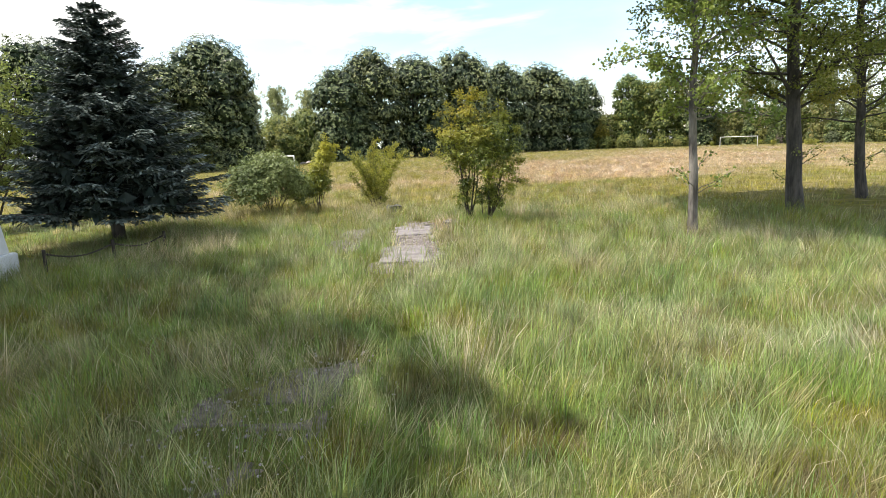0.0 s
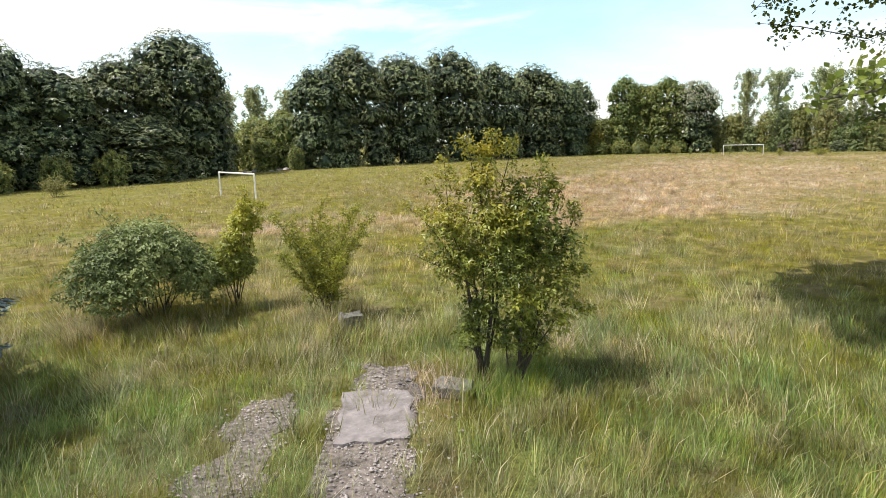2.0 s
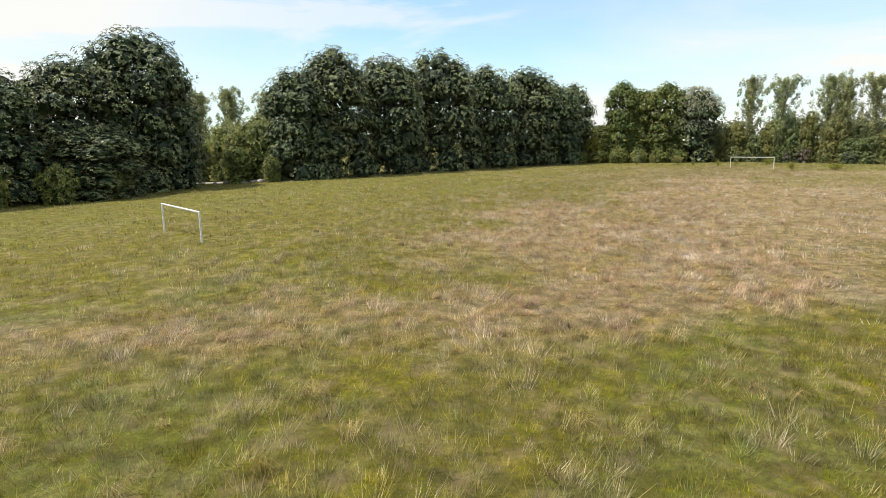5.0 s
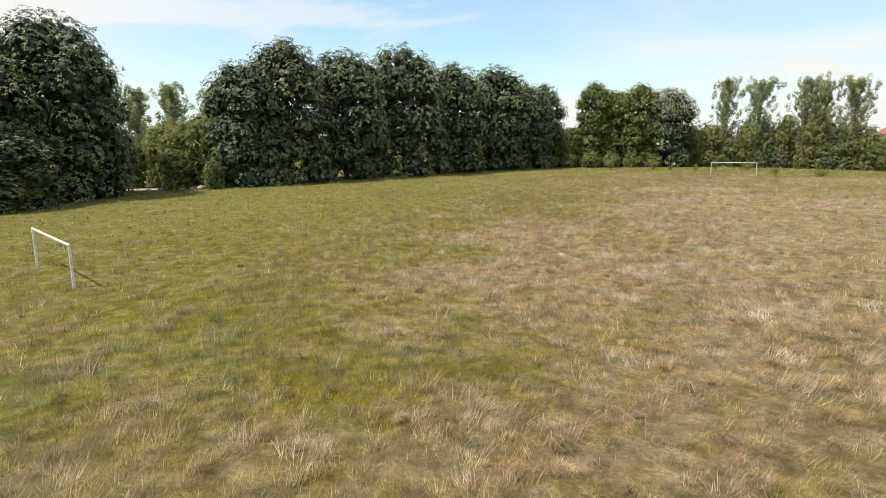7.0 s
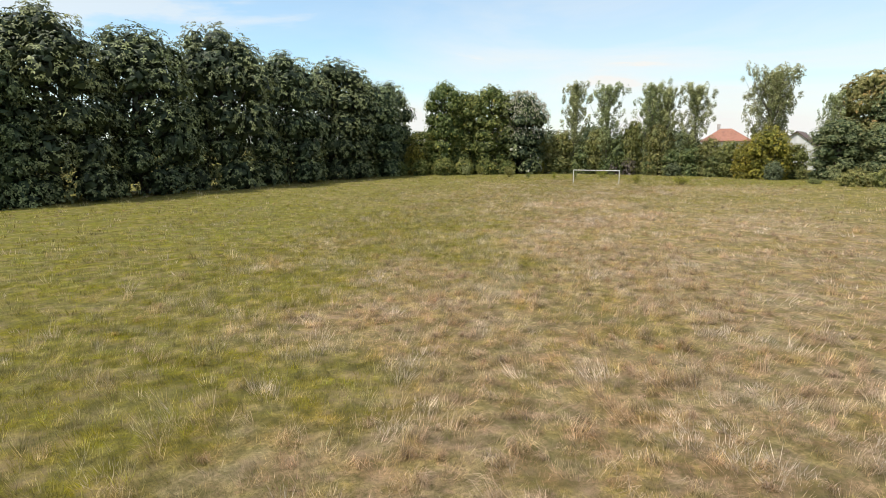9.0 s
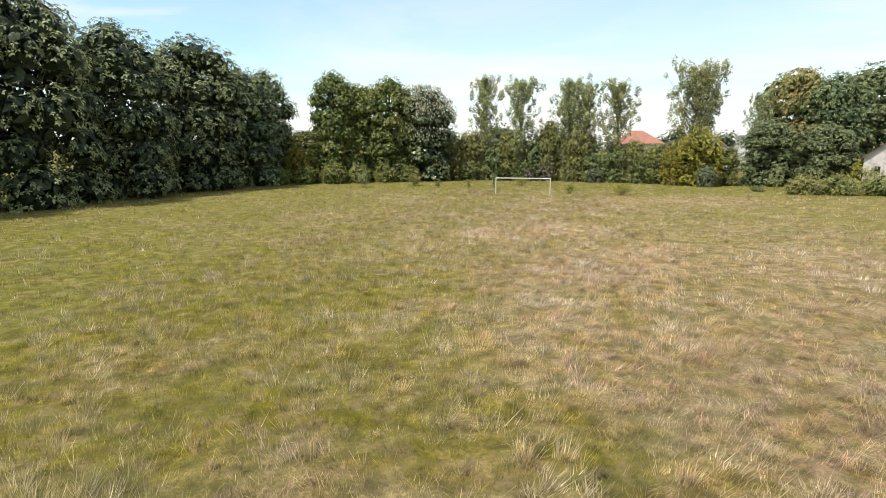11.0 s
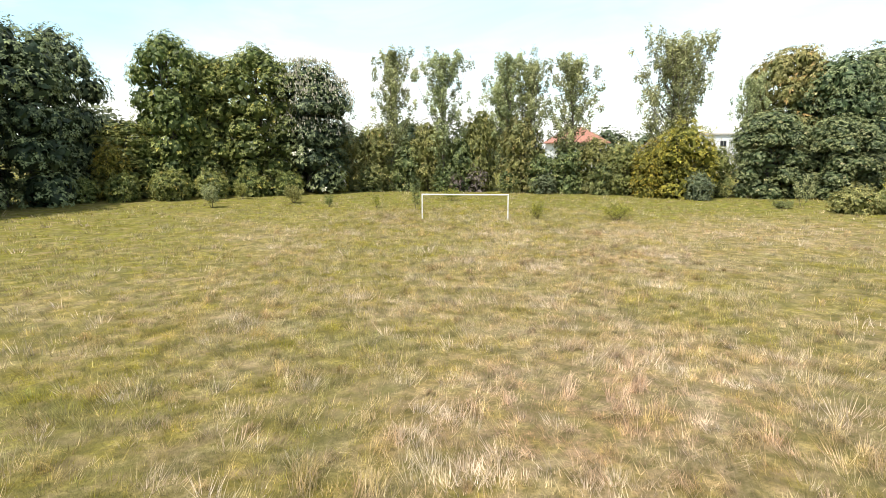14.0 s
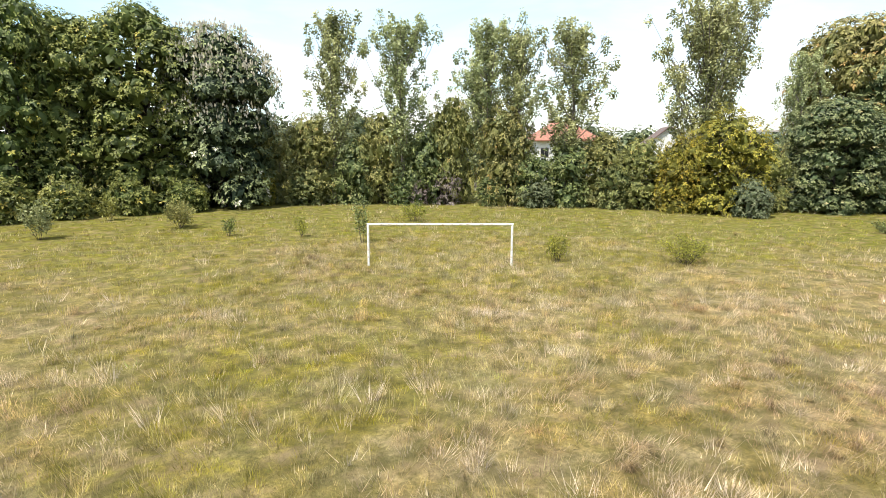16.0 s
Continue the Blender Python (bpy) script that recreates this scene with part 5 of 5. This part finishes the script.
def goal(a, b, top, label):
    """Two posts and a crossbar between the plan points a and b."""
    a, b = Vector(a), Vector(b)
    mid = (a + b) / 2
    z0 = float(ground_z(mid.x, mid.y))
    yaw = math.degrees(math.atan2(b.y - a.y, b.x - a.x))
    width, high = (b - a).length, top - z0
    g = thing("football_goal", label, "goal", pose(mid.x, mid.y, z0, 0, 0, yaw), "goals of the pitch")
    for s in (-1, 1):
        p = part("post", bar(high + 0.25, 0.058), M_GOAL, g)
        p.matrix_basis = pose(s * width / 2, 0, -0.3, 0, 0, 0)
    c = part("crossbar", bar(width + 0.116, 0.058), M_GOAL, g)
    c.matrix_basis = pose(-width / 2 - 0.058, 0, high, 0, 90, 0)


goal((-16.85, 55.85), (-12.40, 50.22), 1.54, "weathered white football goal without a net in long grass")
goal((56.95, 120.15), (61.75, 114.95), 1.88, "white football goal frame without a net before the hedge")


# ---- the path, its stones and the plinth ----
def rough_block(rng, sx, sy, sz, jag=0.05, cuts=2):
    bm = bmesh.new()
    bmesh.ops.create_cube(bm, size=1.0)
    bmesh.ops.subdivide_edges(bm, edges=bm.edges[:], cuts=cuts, use_grid_fill=True)
    for v in bm.verts:
        v.co.x, v.co.y, v.co.z = v.co.x * sx, v.co.y * sy, (v.co.z + 0.5) * sz
        v.co += Vector(rng.normal(0, jag, 3)) * min(sx, sy, sz)
    return bm


def slab(rng, x, y, sx, sy, turn):
    """A cracked concrete slab with a broken outline."""
    h = Heap()
    n = 40
    th = np.linspace(0, TAU, n, endpoint=False)
    wob = sum(rng.uniform(0.01, 0.05) * np.sin(k * th + rng.uniform(0, TAU)) for k in (2, 3, 5, 7, 9))
    sq = np.maximum(np.abs(np.cos(th)) ** 12 + np.abs(np.sin(th)) ** 12, 1e-6) ** (-1 / 12)
    r = sq * (rng.uniform(0.93, 1.0, n) + wob)
    ring = np.stack([np.cos(th) * r * sx / 2, np.sin(th) * r * sy / 2, np.full(n, 0.045)], -1)
    inner = ring * np.array((0.94, 0.94, 1)) + np.array((0, 0, 0.012))
    foot = ring * np.array((1.02, 1.02, 1)) - np.array((0, 0, 0.16))
    v = np.concatenate([foot, ring, inner, [[0, 0, 0.055]]])
    i, j = np.arange(n), (np.arange(n) + 1) % n
    q = np.concatenate([np.stack([i, j, n + j, n + i], -1), np.stack([n + i, n + j, 2 * n + j, 2 * n + i], -1)])
    t = np.stack([2 * n + i, 2 * n + j, np.full(n, 3 * n)], -1)
    h.add(v, q, t)
    ob = new("slab", h.mesh("slab", M_CONCRETE))
    ob.matrix_basis = pose(x, y, float(ground_z(x, y)), 0, 0, turn)
    return ob


def build_path():
    rng = np.random.default_rng(501)
    path = thing("path", "broken concrete path sunk in gravel and grass", "path", pose(-1, 10, float(ground_z(-1, 10))), kind="structure")
    inv = path.matrix_basis.inverted()
    for x, y, sx, sy, turn in [(-0.78, 11.7, 1.05, 1.8, 3), (-0.74, 15.0, 1.0, 1.5, 4)]:
        ob = slab(rng, x, y, sx, sy, turn)
        ob.matrix_basis = inv @ ob.matrix_basis
        ob.parent = path
    h = Heap()
    oct_v = np.array([(1, 0, 0), (0, 1, 0), (-1, 0, 0), (0, -1, 0), (0, 0, 1), (0, 0, -1)], float)
    oct_f = np.array([(0, 1, 4), (1, 2, 4), (2, 3, 4), (3, 0, 4), (1, 0, 5), (2, 1, 5), (3, 2, 5), (0, 3, 5)])
    x, y = scatter(rng, -3.6, 0.8, 3.0, 18.0, 330)
    keep = rng.random(len(x)) < 0.9 * path_mask(x, y) ** 1.5 + 0.10 * path_mask(x * 0.7 - 0.6, y)
    for px, py in zip(x[keep], y[keep]):
        s = rng.uniform(0.007, 0.024) * (1.6 if rng.random() < 0.06 else 1)
        v = oct_v * rng.uniform(0.6, 1.25, (6, 3)) * s
        a = rng.uniform(0, TAU)
        rot = np.array([[math.cos(a), -math.sin(a), 0], [math.sin(a), math.cos(a), 0], [0, 0, 0.7]])
        h.add(v @ rot.T + np.array((px, py, float(ground_z(px, py)) + 0.012 + 0.04 * rng.random())), None, oct_f)
    tagged(new("gravel", h.mesh("gravel", M_GRAVEL)), "loose pale gravel strewn over the broken path", "gravel", kind="stuff")
    # bare stony soil below the gravel
    xs, ys = np.arange(-3.4, 0.81, 0.1), np.arange(3.0, 18.01, 0.1)
    gx, gy = np.meshgrid(xs, ys)
    m = path_mask(gx, gy)
    gz = ground_z(gx, gy) + np.where(m * (0.15 + 1.5 * fbm(gx * 2.2, gy * 2.2, 15, 2)) > 0.3, 0.012, -0.12) + 0.012 * fbm(gx * 6, gy * 6, 8, 2)
    nx, ny = len(xs), len(ys)
    i, j = np.meshgrid(np.arange(ny - 1), np.arange(nx - 1), indexing="ij")
    q = np.stack([i * nx + j, i * nx + j + 1, (i + 1) * nx + j + 1, (i + 1) * nx + j], -1).reshape(-1, 4)
    soil = Heap()
    soil.add(np.stack([gx, gy, gz], -1), q)
    part("bed", soil, M_SAND, path).matrix_basis = inv


build_path()


def stone(seed, x, y, sx, sy, sz, turn, label, tilt=0.0, sink=0.05):
    rng = np.random.default_rng(seed)
    me = bpy.data.meshes.new("stone_block")
    bm = rough_block(rng, sx, sy, sz, 0.05, 2)
    bmesh.ops.bevel(bm, geom=[e for e in bm.edges if e.calc_face_angle(0) > 0.9], offset=0.012, segments=2, affect="EDGES")
    bm.to_mesh(me)
    bm.free()
    me.materials.append(M_STONE)
    ob = new("stone_block", me)
    ob.matrix_basis = pose(x, y, float(ground_z(x, y)) - sink, tilt, 0, turn)
    tagged(ob, label, "stone")


stone(511, -1.5, 18.6, 0.38, 0.34, 0.42, 20, "grey cut stone block in the grass before a bush")
stone(512, 0.32, 15.6, 0.52, 0.34, 0.22, -25, "flat broken concrete slab in the grass", 6)


def prism(bm, w, d, z0, z1, w2=None, d2=None):
    """A box from z0 to z1 that may narrow towards its top."""
    w2, d2 = w2 or w, d2 or d
    lo = [bm.verts.new((sx * w / 2, sy * d / 2, z0)) for sx, sy in ((-1, -1), (1, -1), (1, 1), (-1, 1))]
    hi = [bm.verts.new((sx * w2 / 2, sy * d2 / 2, z1)) for sx, sy in ((-1, -1), (1, -1), (1, 1), (-1, 1))]
    bm.faces.new(lo[::-1])
    bm.faces.new(hi)
    for k in range(4):
        bm.faces.new((lo[k], lo[(k + 1) % 4], hi[(k + 1) % 4], hi[k]))


def boxed(w, d, z0, z1, w2=None, d2=None, edge=0.02):
    bm = bmesh.new()
    prism(bm, w, d, z0, z1, w2, d2)
    if edge:
        bmesh.ops.bevel(bm, geom=bm.edges[:], offset=edge, segments=2, affect="EDGES")
    return bm


monument = thing("stone_monument", "whitewashed tapering concrete monument on a stepped base", "monument", place(-8.86, 10.4, 8))
part("base", boxed(1.42, 1.42, -0.1, 0.48), M_PLINTH, monument)
part("shaft", boxed(1.24, 1.24, 0.482, 2.5, 0.86, 0.86), M_PLINTH, monument)


def chain_fence():
    f = thing("chain_fence", "low iron posts joined by a sagging chain in long grass", "fence", place(-7.25, 11.4))
    ends = [(-7.55, 10.9), (-6.85, 12.0), (-6.3, 13.1)]
    z0 = float(ground_z(-7.25, 11.4))
    for x, y in ends:
        p = part("post", bar(0.62, 0.032, 10), M_IRON, f)
        p.matrix_basis = pose(x + 7.25, y - 11.4, -0.1)
    for (ax, ay), (bx, by) in zip(ends[:-1], ends[1:]):
        bm = bmesh.new()
        for k in range(22):
            u = (k + 0.5) / 22
            m = pose(ax + (bx - ax) * u + 7.25, ay + (by - ay) * u - 11.4, 0.44 - 0.14 * math.sin(math.pi * u), 90 * (k % 2), 0, math.degrees(math.atan2(by - ay, bx - ax)))
            bmesh.ops.create_cone(bm, cap_ends=True, segments=6, radius1=0.014, radius2=0.014, depth=0.07, matrix=m @ pose(0, 0, 0, 0, 90, 0))
        part("chain", bm, M_IRON, f)


chain_fence()


# ---- houses beyond the hedge ----
def opening(parent, x, y, z, w, h, turn):
    """A window: a frame set in the wall, its sill and two panes."""
    win = part("window", boxed(w, 0.12, z, z + h, edge=0), M_PLASTER, parent)
    win.matrix_basis = pose(x, y, 0, 0, 0, turn)
    for s in (-1, 1):
        pane = part("pane", boxed(w * 0.42, 0.03, z + 0.08, z + h - 0.08, edge=0), M_GLASS, win)
        pane.matrix_basis = pose(s * w * 0.23, -0.065, 0)
    return win


def roof_gable(w, d, z0, rise, over=0.4, thick=0.16):
    bm = bmesh.new()
    for s in (-1, 1):
        a = [(0, -d / 2 - over, z0 + rise), (0, d / 2 + over, z0 + rise), (s * (w / 2 + over), d / 2 + over, z0 - rise * over / (w / 2)), (s * (w / 2 + over), -d / 2 - over, z0 - rise * over / (w / 2))]
        lo = [bm.verts.new(p) for p in a]
        hi = [bm.verts.new((p[0], p[1], p[2] + thick)) for p in a]
        bm.faces.new(lo)
        bm.faces.new(hi[::-1])
        for k in range(4):
            bm.faces.new((lo[k], hi[k], hi[(k + 1) % 4], lo[(k + 1) % 4]))
    bmesh.ops.recalc_face_normals(bm, faces=bm.faces[:])
    return bm


def gable_walls(w, d, z1, rise):
    bm = bmesh.new()
    lo = [bm.verts.new(p) for p in ((-w / 2, -d / 2, -0.3), (w / 2, -d / 2, -0.3), (w / 2, d / 2, -0.3), (-w / 2, d / 2, -0.3))]
    hi = [bm.verts.new((v.co.x, v.co.y, z1)) for v in lo]
    f, b = bm.verts.new((0, -d / 2, z1 + rise)), bm.verts.new((0, d / 2, z1 + rise))
    bm.faces.new((lo[0], lo[1], hi[1], f, hi[0]))
    bm.faces.new((lo[2], lo[3], hi[3], b, hi[2]))
    bm.faces.new((lo[1], lo[2], hi[2], hi[1]))
    bm.faces.new((lo[3], lo[0], hi[0], hi[3]))
    return bm


def roof_hip(w, d, z0, rise, ridge, over=0.5):
    bm = bmesh.new()
    prism(bm, w + 2 * over, d + 2 * over, z0 - 0.15, z0)
    lo = [bm.verts.new((sx * (w / 2 + over), sy * (d / 2 + over), z0 + 0.004)) for sx, sy in ((-1, -1), (1, -1), (1, 1), (-1, 1))]
    a, b = bm.verts.new((-ridge / 2, 0, z0 + rise)), bm.verts.new((ridge / 2, 0, z0 + rise))
    bm.faces.new((lo[0], lo[1], b, a))
    bm.faces.new((lo[2], lo[3], a, b))
    bm.faces.new((lo[1], lo[2], b))
    bm.faces.new((lo[3], lo[0], a))
    bmesh.ops.recalc_face_normals(bm, faces=bm.faces[:])
    return bm


orange = thing("house", "house with pale walls and an orange hipped tile roof", "house", place(118.5, 147.5, -42))
part("wall", boxed(9.6, 8, -0.3, 6.4, edge=0), M_CHALK, orange)
roof = part("roof", roof_hip(9.6, 8, 6.41, 2.9, 2.4), M_ROOF, orange)
part("chimney", boxed(0.7, 0.7, 8.0, 10.4), M_PLASTER, roof).matrix_basis = pose(-1.6, 0.8, 0)
for x in (-3.6, 0, 3.6):
    opening(orange, x, -4.0, 3.9, 1.3, 1.4, 0)
white_house = thing("house", "white gabled house half hidden behind trees", "house", place(126.7, 134.6, -60))
part("wall", gable_walls(8, 10, 5.0, 3.2), M_CHALK, white_house)
part("roof", roof_gable(8, 10, 5.0, 3.2), M_ROOF_OLD, white_house)
opening(white_house, 0, -5.0, 4.2, 1.1, 1.2, 0)
block = thing("apartment_building", "pale flat-roofed building far behind the trees", "building", place(166.0, 140.0, -50))
part("wall", boxed(20, 12, -0.3, 8.3, edge=0), M_CHALK, block)
part("roof", boxed(20.8, 12.8, 8.302, 8.6, edge=0), M_PLASTER, block)
for k in range(6):
    for z in (2.6, 5.6):
        opening(block, -8 + 3.2 * k, -6.0, z, 1.4, 1.4, 0)
ruin = thing("ruined_house", "abandoned whitish house with stained walls and dark openings", "house", place(107.4, 92.5, -72.5))
part("wall", gable_walls(9, 12, 4.6, 3.6), M_PLASTER, ruin)
part("roof", roof_gable(9, 12, 4.6, 3.6), M_ROOF_OLD, ruin)
for x, z, w, hh in ((-2.9, 2.2, 0.7, 1.3), (0.1, 2.2, 0.8, 1.3), (2.6, 2.2, 0.8, 1.3), (-1.0, 5.2, 0.6, 0.9), (1.2, 5.2, 0.6, 0.9)):
    opening(ruin, x, -6.0, z, w, hh, 0)


# ---- the track and rubble in the gap between the trees ----
def build_track():
    """A pale gravel track behind the trees, laid on the ground."""
    u, w = np.linspace(0, 1, 60), np.linspace(-1, 1, 9)
    gu, gw = np.meshgrid(u, w, indexing="ij")
    half = 1.7 + 0.5 * (fbm(gu * 14, gw * 0 + 3, 71, 3) - 0.5)
    gx = -50 + 31 * gu + 0.38 * gw * half
    gy = 124 - 13.5 * gu + 0.92 * gw * half
    gz = ground_z(gx, gy) + 0.05 - 0.09 * np.abs(gw) ** 3
    i, j = np.meshgrid(np.arange(59), np.arange(8), indexing="ij")
    q = np.stack([i * 9 + j, (i + 1) * 9 + j, (i + 1) * 9 + j + 1, i * 9 + j + 1], -1).reshape(-1, 4)
    h = Heap()
    h.add(np.stack([gx, gy, gz], -1), q)
    tagged(new("road", h.mesh("road", M_GRAVEL, True)), "pale gravel track in the gap between the trees", "track", kind="structure")


def boulder(seed, x, y, size):
    """A broken lump of pale stone, half sunk."""
    rng = np.random.default_rng(seed)
    bm = bmesh.new()
    bmesh.ops.create_icosphere(bm, subdivisions=2, radius=0.5)
    stretch = Vector((rng.uniform(0.9, 1.5), rng.uniform(0.7, 1.1), rng.uniform(0.5, 0.8)))
    for v in bm.verts:
        v.co = Vector((v.co.x * stretch.x, v.co.y * stretch.y, v.co.z * stretch.z)) * size * float(rng.uniform(0.82, 1.12))
    me = bpy.data.meshes.new("boulder")
    bm.to_mesh(me)
    bm.free()
    me.materials.append(M_GRAVEL)
    ob = new("boulder", me)
    ob.matrix_basis = pose(x, y, float(ground_z(x, y)) + 0.12 * size, 0, 0, float(rng.uniform(0, 180)))
    tagged(ob, "pale rubble boulder in the gap between trees", "stone", "rubble")


build_track()
for k, (x, y, size) in enumerate([(-24.6, 111.2, 1.5), (-25.9, 112.0, 1.1), (-23.6, 112.2, 0.9), (-30.5, 112.6, 1.1), (-32.0, 111.6, 0.8), (-27.2, 111.0, 0.7)]):
    boulder(610 + k, x, y, size)
